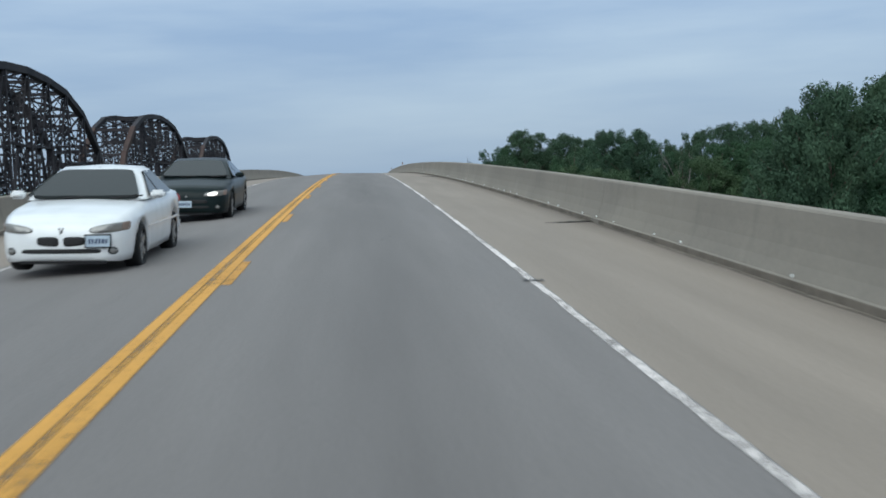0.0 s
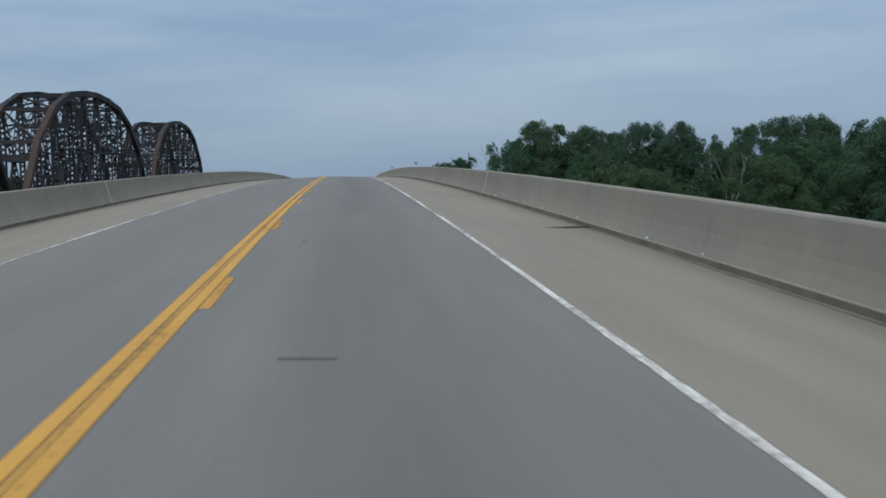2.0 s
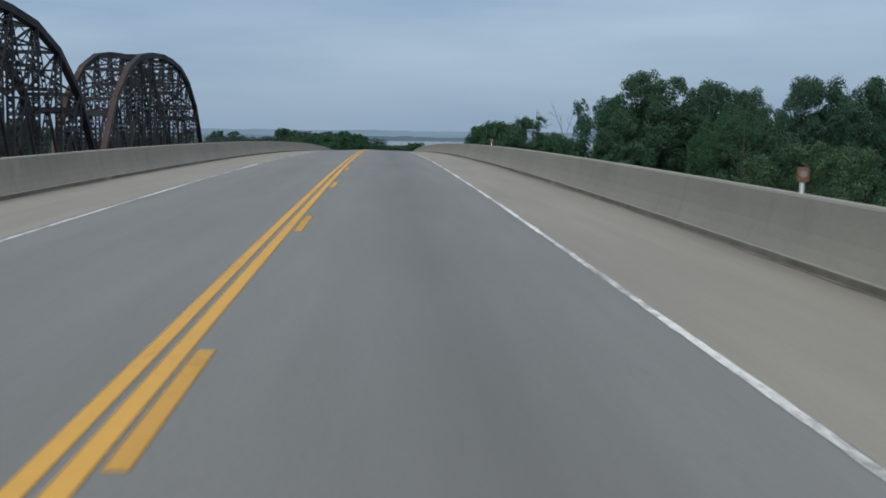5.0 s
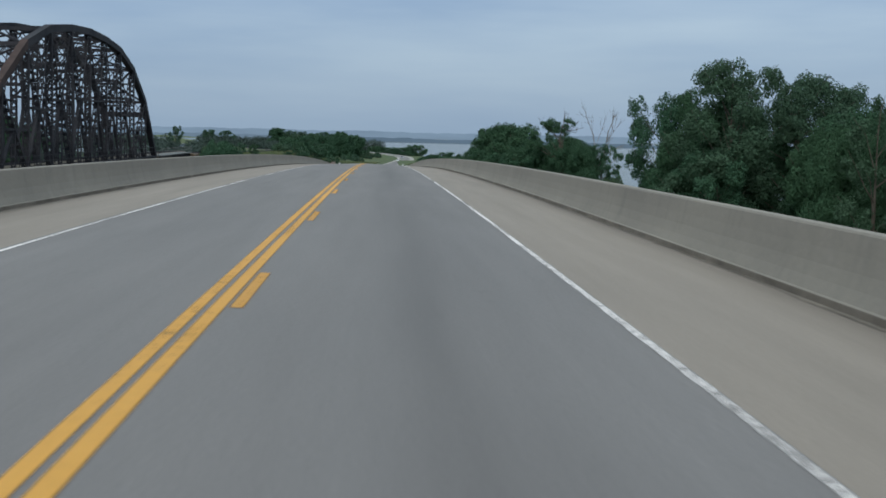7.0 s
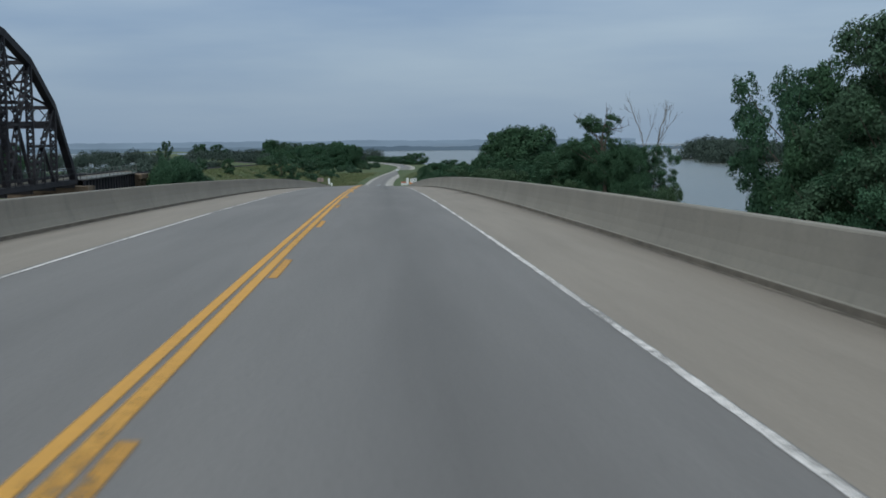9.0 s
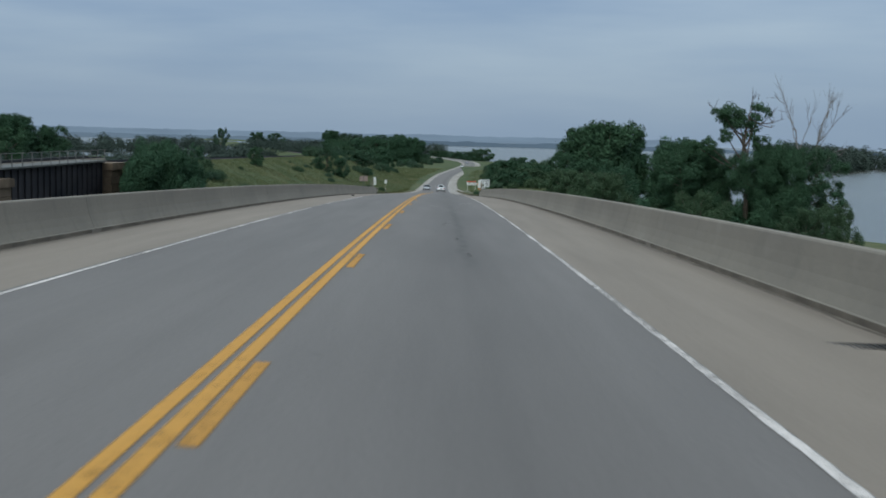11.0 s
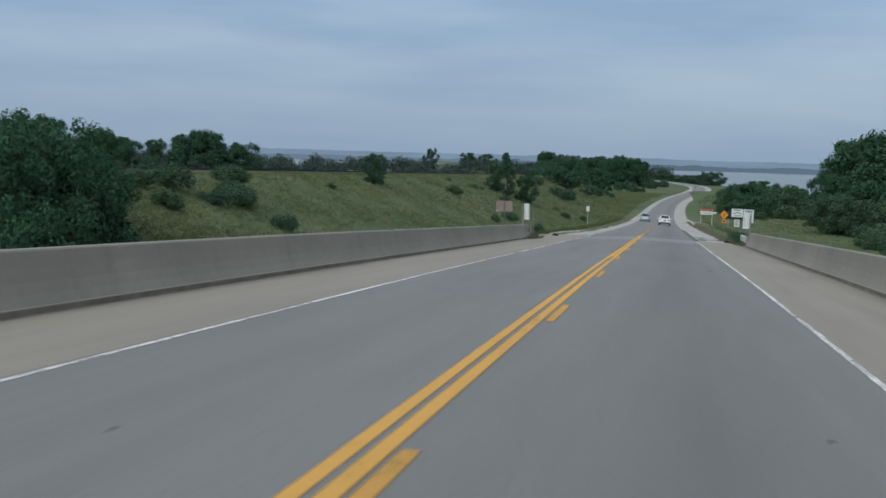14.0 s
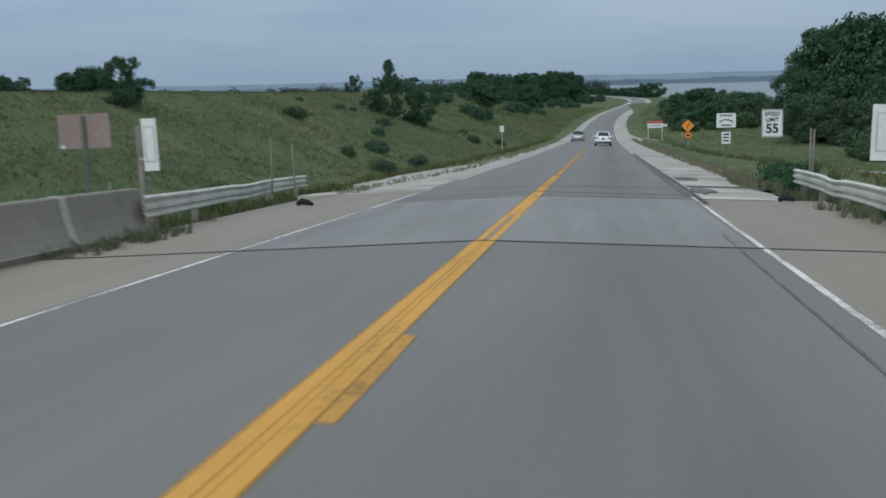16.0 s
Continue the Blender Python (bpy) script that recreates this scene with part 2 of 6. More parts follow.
RUST = two_scale("rusted_black_bridge_steel", (0.024, 0.027, 0.038), 0.5, 0.25, 5.0, 0.75, 0.0, 0.3, 0.2, (0.030, 0.027, 0.030))
BALLAST = two_scale("dark_ballast", (0.048, 0.043, 0.038), 0.3, 0.8, 12.0, 0.95, 0, 0.5)
DULL_STEEL = two_scale("dull_grey_steel", (0.13, 0.13, 0.125), 0.25, 1.0, 9.0, 0.75, 0.0, 0.2)
RUST_RED = two_scale("red_brown_rusted_steel", (0.055, 0.036, 0.032), 0.4, 0.25, 5.0, 0.8, 0.0, 0.3, 0.2)
GALV = two_scale("galvanised_rail_steel", (0.52, 0.50, 0.45), 0.22, 0.8, 7.0, 0.65, 0.05, 0.1)
WEATHERED_WOOD = two_scale("grey_timber_post", (0.22, 0.20, 0.17), 0.3, 1.5, 18.0, 0.9, 0, 0.3)
SIGN_WHITE = two_scale("white_sign_sheeting", (0.66, 0.67, 0.66), 0.08, 1.5, 12.0, 0.5, 0, 0.0)
SIGN_BACK = two_scale("pinkish_brown_sign_board", (0.27, 0.20, 0.18), 0.12, 1.2, 10.0, 0.7, 0, 0.0)
SIGN_BLACK = material("black_sign_print", (0.02, 0.02, 0.02), 0.6)
SIGN_ORANGE = two_scale("orange_sign_sheeting", (0.75, 0.25, 0.03), 0.08, 1.5, 10.0, 0.5, 0, 0.0)
SIGN_RED = two_scale("red_sheeting", (0.62, 0.09, 0.06), 0.1, 1.5, 10.0, 0.5, 0, 0.0)


def foliage(name, dark, light, stuff=False):
    m = material(name, dark, 0.7, 0.0, 0.06)
    k = Nodes(m)
    g = k.n.new("ShaderNodeNewGeometry")
    o = k.n.new("ShaderNodeObjectInfo")
    low = tuple(0.6 * a + 0.4 * b for a, b in zip(dark, light))
    c = k.ramp(g.outputs["Random Per Island"], [(0.0, low), (0.7, light), (1.0, tuple(x * 1.2 for x in light))])
    c = k.mix(k.value(o.outputs["Random"], 0, 1, 0.0, 0.35), c, tuple(x * y for x, y in zip(light, (1.1, 0.95, 0.7))))
    k.colour(c)
    k.b.inputs["Subsurface Weight"].default_value = 0.0
    return m


LEAF = foliage("cottonwood_leaves", (0.026, 0.052, 0.036), (0.053, 0.096, 0.062))
LEAF_DARK = foliage("dark_shrub_leaves", (0.022, 0.052, 0.034), (0.046, 0.096, 0.056))
LEAF_LIGHT = foliage("willow_leaves", (0.030, 0.056, 0.034), (0.058, 0.100, 0.056))
# far foliage: distance haze is put into the colour, greyer and bluer than near leaves
HAZED_LEAF = foliage("haze_tinted_woods", (0.038, 0.058, 0.052), (0.050, 0.072, 0.064))
WEED = foliage("roadside_weeds", (0.062, 0.074, 0.048), (0.110, 0.122, 0.082))
DRY_GRASS = foliage("dry_verge_grass", (0.105, 0.100, 0.066), (0.170, 0.158, 0.108))
BARK = two_scale("grey_brown_bark", (0.085, 0.070, 0.055), 0.4, 1.0, 12.0, 0.95, 0, 0.5)
DEAD_WOOD = two_scale("bleached_dead_wood", (0.17, 0.16, 0.15), 0.25, 1.0, 12.0, 0.9, 0, 0.4)


def ground_material():
    m = material("rough_grass", (0.07, 0.09, 0.03), 0.95, 0, 0.1)
    k = Nodes(m)
    v = k.coords("Object")
    big = k.noise(v, 0.035, 6, 0.6)
    mid = k.noise(k.coords("Object", (1, 1, 1.6)), 0.24, 6, 0.68)
    fine = k.noise(v, 3.5, 6, 0.75)
    c = k.ramp(big, [(0.3, (0.072, 0.102, 0.052)), (0.5, (0.094, 0.118, 0.060)), (0.72, (0.140, 0.140, 0.074))])
    blotch = k.noise(k.coords("Object", (1, 0.7, 1.6)), 0.11, 5, 0.6)
    c = k.mix(k.value(blotch, 0.46, 0.72, 0.0, 0.65), c, (0.130, 0.126, 0.064))
    c = k.mix(k.value(mid, 0.44, 0.66, 0.0, 0.8), c, (0.052, 0.082, 0.042))
    c = k.mix(0.45, c, k.ramp(fine, [(0.2, (0.22, 0.22, 0.22)), (0.8, (0.78, 0.78, 0.78))]), 'OVERLAY')
    k.colour(c)
    k.bump(fine, 0.5, 0.12)
    return m


def water_material():
    m = material("flood_water", (0.085, 0.095, 0.085), 0.22, 0.0, 0.5)
    k = Nodes(m)
    w = k.noise(k.coords("Object", (1, 2.2, 1)), 0.6, 5, 0.6)
    k.bump(w, 0.25, 0.15)
    k.colour(k.ramp(k.noise(k.coords("Object"), 0.006, 5), [(0.3, (0.075, 0.085, 0.078)), (0.7, (0.12, 0.12, 0.10))]))
    return m


GRASS = ground_material()
WATER = water_material()

# ---- helpers of this scene ----
def mesh_object(name, bm, mat, smooth=False):
    me = bpy.data.meshes.new(name)
    bm.to_mesh(me)
    bm.free()
    me.materials.append(mat)
    if smooth:
        me.polygons.foreach_set("use_smooth", [True] * len(me.polygons))
    return new(name, me)


def part(name, bm, mat, parent, label="", smooth=False):
    ob = mesh_object(name, bm, mat, smooth)
    ob.parent = parent
    if label:
        ob["label"] = label
    return ob


def empty(name, m=None):
    e = new(name)
    e.empty_display_size = 0.3
    if m is not None:
        e.matrix_basis = m
    return e


def data_part(name, me, parent, m=None):
    ob = new(name, me)
    ob.parent = parent
    if m is not None:
        ob.matrix_basis = m
    return ob


def box(bm, lo, hi, m=None, bevel=0.0):
    vs = []
    for x in (lo[0], hi[0]):
        for y in (lo[1], hi[1]):
            for z in (lo[2], hi[2]):
                v = Vector((x, y, z))
                vs.append(bm.verts.new(m @ v if m is not None else v))
    fs = [bm.faces.new([vs[i] for i in f]) for f in ((0, 1, 3, 2), (4, 6, 7, 5), (0, 4, 5, 1), (2, 3, 7, 6), (0, 2, 6, 4), (1, 5, 7, 3))]
    if bevel:
        es = list({e for f in fs for e in f.edges})
        bmesh.ops.bevel(bm, geom=es, offset=bevel, segments=2, affect='EDGES')
    return bm


def beam(bm, a, b, w, h, up=(0, 0, 1)):
    """A bar from a to b, w wide across and h deep along up."""
    a, b = Vector(a), Vector(b)
    d = (b - a).normalized()
    s = d.cross(Vector(up))
    if s.length < 1e-4:
        s = d.cross(Vector((1, 0, 0)))
    s.normalize()
    u = s.cross(d)
    ring = []
    for p in (a, b):
        ring.append([bm.verts.new(p + s * (w / 2) * i + u * (h / 2) * j) for i, j in ((-1, -1), (1, -1), (1, 1), (-1, 1))])
    for k in range(4):
        bm.faces.new((ring[0][k], ring[0][(k + 1) % 4], ring[1][(k + 1) % 4], ring[1][k]))
    bm.faces.new(ring[0][::-1])
    bm.faces.new(ring[1])
    return bm


def tube(bm, pts, radii, sides=6):
    rings = []
    for k, p in enumerate(pts):
        p = Vector(p)
        d = (Vector(pts[min(k + 1, len(pts) - 1)]) - Vector(pts[max(k - 1, 0)])).normalized()
        s = d.cross(Vector((0.3, 0.9, 0.2))).normalized()
        u = d.cross(s)
        rings.append([bm.verts.new(p + (s * math.cos(2 * math.pi * i / sides) + u * math.sin(2 * math.pi * i / sides)) * radii[k]) for i in range(sides)])
    for a, b in zip(rings, rings[1:]):
        for i in range(sides):
            bm.faces.new((a[i], a[(i + 1) % sides], b[(i + 1) % sides], b[i]))
    bm.faces.new(rings[0][::-1])
    bm.faces.new(rings[-1])
    return bm


def cyl(bm, centre, axis, r0, length, r1=None, sides=20):
    axis = Vector(axis).normalized()
    c = Vector(centre)
    return tube(bm, [c - axis * length / 2, c + axis * length / 2], [r0, r0 if r1 is None else r1], sides)


def smooth(a, b, x):
    t = np.clip((np.asarray(x, float) - a) / (b - a), 0, 1)
    return t * t * (3 - 2 * t)


# ---- lie of the road: a long crest, then a run down to the flood plain ----
GRADE_Y = np.array([-160, -60, 0, 50, 100, 150, 200, 250, 300, 350, 420, 520, 590, 660, 760, 6000], float)
GRADE = np.array([0.052, 0.0479, 0.0368, 0.0221, 0.0094, -0.0041, -0.0147, -0.0260, -0.0385, -0.0485, -0.0465, -0.0400, -0.026, -0.012, 0.0, 0.0])
GRADE_Z = np.concatenate([[0], np.cumsum(np.diff(GRADE_Y) * (GRADE[1:] + GRADE[:-1]) / 2)])
GRADE_Z -= np.interp(0, GRADE_Y, GRADE_Z) + 0.0


def _prof(y):
    y = np.asarray(y, float)
    i = np.clip(np.searchsorted(GRADE_Y, y) - 1, 0, len(GRADE_Y) - 2)
    u = y - GRADE_Y[i]
    m = (GRADE[i + 1] - GRADE[i]) / (GRADE_Y[i + 1] - GRADE_Y[i])
    return GRADE_Z[i] + GRADE[i] * u + m * u * u / 2


Z_SHIFT = float(_prof(0.0))


def prof(y):
    return _prof(y) - Z_SHIFT


BEND_Y = np.array([-400, 600, 720, 800, 920, 1030, 1120, 1230, 1400, 1700, 2300], float)
BEND_X = np.array([0, 0, 1.5, 6, 17, 22, 14, -8, -50, -140, -340], float)


def bend(y):
    y = np.asarray(y, float)
    return (np.interp(y - 45, BEND_Y, BEND_X) + np.interp(y - 15, BEND_Y, BEND_X) + np.interp(y + 15, BEND_Y, BEND_X) + np.interp(y + 45, BEND_Y, BEND_X)) / 4


CROWN = 0.037
HALF = 6.30
BRIDGE_END = 384.0


def surf(off, y):
    return prof(y) - CROWN * min(abs(off), 7.0)


def place(off, y, dz=0.0):
    """A point of the road's surface, off metres to the right of its centre line."""
    return Vector((float(bend(y)) + off, y, float(surf(off, y)) + dz))


def stations(y0, y1, step=4.0):
    n = max(1, int(math.ceil((y1 - y0) / step)))
    return [y0 + (y1 - y0) * k / n for k in range(n + 1)]


def strip(name, offs, y0, y1, mat, top=0.0, thick=0.12, step=4.0, parent=None, edge=None):
    """A band of pavement or paint that follows the road; offs: lateral breaks, or a function of y. Paint and stains, a few millimetres thick, are a film with no sides."""
    film = thick <= 0.006
    bm = bmesh.new()
    uv, across = bm.loops.layers.uv.new("UVMap"), bm.loops.layers.uv.new("Across")
    rows, low, meta, part_way = [], [], {}, {}
    for y in stations(y0, y1, step):
        oo = offs(y) if callable(offs) else offs
        row = []
        for o in oo:
            v = bm.verts.new(place(o, y, top))
            meta[v] = (o, y)
            part_way[v] = ((o - oo[0]) / (oo[-1] - oo[0]), y)
            row.append(v)
        rows.append(row)
        if film:
            continue
        pair = []
        for o in (oo[0], oo[-1]):
            v = bm.verts.new(place(o, y, top - thick))
            meta[v] = (o, y)
            part_way[v] = ((o - oo[0]) / (oo[-1] - oo[0]), y)
            pair.append(v)
        low.append(pair)
    for a, b in zip(rows, rows[1:]):
        for i in range(len(a) - 1):
            bm.faces.new((a[i], a[i + 1], b[i + 1], b[i]))
    for a, b, la, lb in zip(rows, rows[1:], low, low[1:]):
        bm.faces.new((la[0], a[0], b[0], lb[0]))
        bm.faces.new((a[-1], la[1], lb[1], b[-1]))
        bm.faces.new((la[1], la[0], lb[0], lb[1]))
    for r, l, rev in () if film else ((rows[0], low[0], False), (rows[-1], low[-1], True)):
        ring = [l[0], l[1], *r[::-1]]
        bm.faces.new(ring[::-1] if rev else ring)
    for f in bm.faces:
        for lp in f.loops:
            lp[uv].uv = meta[lp.vert]
            lp[across].uv = part_way[lp.vert]
    if parent is not None:
        return part(name, bm, mat, parent)
    return mesh_object(name, bm, mat)


# ---- ground and flood water ----
WATER_Z = -16.6
RAIL_Y = np.array([360, 431, 460, 511, 603, 720, 900, 1400, 4000], float)
RAIL_Z = np.array([-1.3, -2.2, -2.6, -3.3, -4.5, -6.5, -9.0, -12.5, -12.5])


def hills(x, y):
    return (np.sin(x * 0.011 + 1.3) * np.cos(y * 0.009) + 0.6 * np.sin(x * 0.031 + y * 0.023) + 0.4 * np.sin(x * 0.07 - y * 0.051 + 2.0))


def ground_height(x, y):
    x, y = np.asarray(x, float), np.asarray(y, float)
    h = hills(x, y)
    # banks and fields: dry right bank, half drowned fields on the other side
    dry_right = smooth(105, 80, x + 8 * h - 60 * smooth(330, 200, y) + 24 * smooth(430, 520, y)) * smooth(185 - 150 * smooth(20, 30, x), 205 - 150 * smooth(20, 30, x), y) * smooth(1500, 900, y) * smooth(5, 15, x)
    pond = smooth(0.75, 1.0, np.minimum(((x + 245) / 95) ** 2 + ((y - 1120) / 190) ** 2, ((x + 200) / 75) ** 2 + ((y - 800) / 75) ** 2))
    dry_left = smooth(1350, 1150, y - 700 * smooth(-170, -90, x)) * smooth(2, -8, x - bend(y)) * smooth(325, 345, y) * smooth(0.35, 0.85, h + 3.0 * smooth(-150, -80, x)) * pond
    near_bank = smooth(-60, -140, y)
    base = -19.0 + 4.4 * np.maximum.reduce([dry_right, dry_left, near_bank]) + 0.35 * h
    # railway embankment
    rz = np.interp(y, RAIL_Y, RAIL_Z)
    rx = -38.0 - 0.75 * np.maximum(0, y - 700) ** 1.05 * 0.2
    d = np.abs(x - rx)
    top = np.maximum(0, d - 5.0)
    rail = rz - np.where(x > rx, 0.40, 0.5) * top + 0.25 * h * smooth(0, 6, top)
    rail = rail - 2.0 * np.maximum(0, 370 - y)
    # road embankment
    c = bend(y)
    o = np.abs(x - c)
    rim = np.where(x < c, 8.0, 9.0) + 2.5 * smooth(386, 400, y) * smooth(470, 410, y) * (x > c)
    fall = np.maximum(0, o - rim)
    road = prof(y) - 0.28 + 0.13 * smooth(396, 404, y) - 0.037 * np.minimum(o, 7) - np.where(x < c, 0.22, 0.24) * fall
    road = np.where(x > c, np.maximum(road, prof(y) - 0.5 - 1.6 * smooth(0, 10, fall) - 0.05 * fall - 0.12 * np.maximum(0, fall - 24)), road)
    road = road - 0.9 * np.maximum(0, BRIDGE_END - 1.0 - y)
    return np.maximum.reduce([base, rail, road])


def build_ground():
    xs = np.unique(np.concatenate([np.linspace(-3600, -300, 26), np.linspace(-300, -60, 33), np.linspace(-60, 30, 76), np.linspace(30, 160, 33), np.linspace(160, 3600, 40)]))
    ys = np.unique(np.concatenate([np.linspace(-1600, -200, 12), np.linspace(-200, 340, 50), np.linspace(340, 560, 111), np.linspace(560, 900, 70), np.linspace(900, 1600, 60), np.linspace(1600, 4600, 40)]))
    gx, gy = np.meshgrid(xs, ys)
    gz = ground_height(gx, gy)
    nx, ny = len(xs), len(ys)
    verts = np.stack([gx, gy, gz], 2).reshape(-1, 3)
    i = np.arange(nx * ny).reshape(ny, nx)
    faces = np.stack([i[:-1, :-1], i[:-1, 1:], i[1:, 1:], i[1:, :-1]], 2).reshape(-1, 4)
    me = bpy.data.meshes.new("ground")
    me.from_pydata(verts.tolist(), [], faces.tolist())
    me.polygons.foreach_set("use_smooth", [True] * len(me.polygons))
    me.materials.append(GRASS)
    return tagged(new("ground", me), "rough grassy banks, embankments and fields round the flood", "ground", kind="structure")


def gz(x, y):
    return float(ground_height(x, y))


build_ground()
bm = bmesh.new()
bmesh.ops.create_grid(bm, x_segments=1, y_segments=1, size=4700, matrix=Matrix.Translation((0, 1200, WATER_Z)))
tagged(mesh_object("water", bm, WATER), "calm grey-green flood water over the river plain", "water", kind="structure")

# ---- roadway ----
ROAD_END = 2200
road = strip("road", [-3.55, -1.8, 0, 1.9, 3.725], -150, ROAD_END, ASPHALT, 0.0, 0.12)
tagged(road, "worn grey two-lane roadway with darker oil tracks", "road", kind="structure")
tagged(strip("pavement_right", [3.725, 5.0, HALF + 0.35], -150, BRIDGE_END, SHOULDER, 0.0, 0.12), "dusty tan concrete shoulder beside the parapet", "shoulder", kind="structure")
tagged(strip("pavement_left", [-HALF - 0.35, -5.0, -3.55], -150, BRIDGE_END, SHOULDER, 0.0, 0.12), "dusty tan concrete shoulder beside the parapet", "shoulder", kind="structure")


def right_verge(y):
    w = 5.65 + 0.9 * float(smooth(399, 420, y)) + 0.9 * float(smooth(520, 545, y)) * float(smooth(590, 560, y))
    w += 0.16 * math.sin(y * 0.23) + 0.10 * math.sin(y * 0.61) + 0.05 * math.sin(y * 1.9)
    return [3.725, 5.2, w]


def left_verge(y):
    w = 7.3 - 1.6 * float(smooth(415, 432, y)) - 0.4 * float(smooth(434, 470, y)) - 1.5 * math.exp(-((y - 401.5) / 2.2) ** 2) + 0.12 * math.sin(y * 0.27) + 0.09 * math.sin(y * 0.7 + 1) + 0.05 * math.sin(y * 2.1)
    return [-w, -4.6, -3.55]


tagged(strip("pavement_right_apron", [3.725, 5.2, 6.6], BRIDGE_END, 391.0, SHOULDER, 0.0, 0.25, 2), "dusty tan concrete shoulder past the parapet end", "shoulder", kind="structure")
tagged(strip("pavement_left_apron", [-6.6, -4.6, -3.55], BRIDGE_END, 397.0, SHOULDER, 0.0, 0.25, 2), "dusty tan concrete shoulder past the parapet end", "shoulder", kind="structure")
tagged(strip("pavement_right_verge", right_verge, 391.0, ROAD_END, GRAVEL, 0.0, 0.25, 1.5), "pale gravel shoulder with a ragged edge", "shoulder", kind="structure")
tagged(strip("pavement_left_verge", left_verge, 397.0, ROAD_END, GRAVEL, 0.0, 0.25, 1.5), "pale gravel shoulder with a ragged edge", "shoulder", kind="structure")

# a gravel lane that leaves the road by the barricade
SIDE_LANE = [(6.0, 556), (11, 550), (15, 536), (18, 512), (22, 488), (31, 468), (46, 455)]
bm = bmesh.new()
uv = bm.loops.layers.uv.new("UVMap")
rows = []
for k in range(49):
    t = k / 48 * (len(SIDE_LANE) - 1)
    x = float(np.interp(t, range(len(SIDE_LANE)), [p[0] for p in SIDE_LANE]))
    y = float(np.interp(t, range(len(SIDE_LANE)), [p[1] for p in SIDE_LANE]))
    x2 = float(np.interp(t + 0.1, range(len(SIDE_LANE)), [p[0] for p in SIDE_LANE])) - float(np.interp(t - 0.1, range(len(SIDE_LANE)), [p[0] for p in SIDE_LANE]))
    y2 = float(np.interp(t + 0.1, range(len(SIDE_LANE)), [p[1] for p in SIDE_LANE])) - float(np.interp(t - 0.1, range(len(SIDE_LANE)), [p[1] for p in SIDE_LANE]))
    n = Vector((-y2, x2, 0)).normalized()
    row = []
    for o in (-2.0, -0.7, 0.7, 2.0):
        q = Vector((x, y, 0)) + n * o
        row.append((q.x, q.y, gz(q.x, q.y)))
    rows.append([bm.verts.new((r[0], r[1], r[2] + 0.13)) for r in row] + [bm.verts.new((r[0], r[1], r[2] - 0.3)) for r in (row[0], row[-1])])
for a, b in zip(rows, rows[1:]):
    for i in range(3):
        bm.faces.new((a[i], a[i + 1], b[i + 1], b[i]))
    bm.faces.new((a[4], a[0], b[0], b[4]))
    bm.faces.new((a[3], a[5], b[5], b[3]))
bmesh.ops.recalc_face_normals(bm, faces=bm.faces)
tagged(mesh_object("side_lane", bm, LANE), "pale gravel lane turning off beside the barricade", "lane", kind="structure")

# painted lines
PAINT = 0.006
strip("centre_fill", [0.0, 0.08], -150, 58, THIN_YELLOW, PAINT - 0.003, 0.002, parent=road)
strip("centre_line", [-0.122, 0.024], -150, 384, YELLOW, PAINT, 0.004, parent=road)
strip("centre_line", [0.048, 0.198], -150, 384, YELLOW, PAINT, 0.004, parent=road)
strip("centre_line", [-0.15, 0.0, 0.22], 384, 392.2, YELLOW, PAINT, 0.004, parent=road)
strip("centre_line", [-0.13, 0.0, 0.20], 392.4, 403, OLD_YELLOW, PAINT, 0.004, parent=road)
strip("centre_line", [-0.12, 0.0, 0.19], 403.1, 470, THIN_YELLOW, PAINT, 0.004, parent=road)
strip("centre_fill", [-0.15, 0.0, 0.215], 350, 391, YELLOW, PAINT - 0.003, 0.002, parent=road)
CHIPPED = random.Random(17)
strip("edge_line", lambda y: [3.604 + CHIPPED.uniform(-0.004, 0.012), 3.720 + CHIPPED.uniform(-0.014, 0.004)], -150, 395, WHITE_LINE, PAINT, 0.004, 0.25, parent=road)
strip("edge_line", [-3.475, -3.365], -150, 398, WHITE_LINE, PAINT, 0.004, parent=road)
strip("edge_crack", [3.73, 3.86], 389, 452, TAR, 0.006, 0.004, parent=road)
strip("edge_line", [3.60, 3.72], 445, 900, WHITE_LINE, PAINT, 0.004, parent=road)
strip("edge_line", [-3.475, -3.365], 404, 900, WHITE_LINE, PAINT, 0.004, parent=road)
for n in range(-10, 37):
    y = -8.4 + 10.487 * n
    gap = 0.0 if n < 6 or n > 33 else 0.03
    strip("old_dash", [0.172 + gap, 0.315 + gap], y, y + 2.55, OLD_YELLOW, PAINT - 0.0015, 0.003, 2.6, parent=road)
for x0, x1, y0, y1 in ((0.78, 1.52, 285.40, 285.60), (2.61, 3.5, 288.03, 288.2), (2.26, 3.13, 293.7, 293.9)):
    strip("white_dash", [x0, x1], y0, y1, FAINT_LINE, PAINT, 0.004, 1.0, parent=road)
tagged(strip("approach_slab", [-3.35, 0, 3.55], 379.15, 390.5, SLAB, 0.004, 0.003, 2.0), "paler worn concrete approach slab", "road slab", kind="structure")
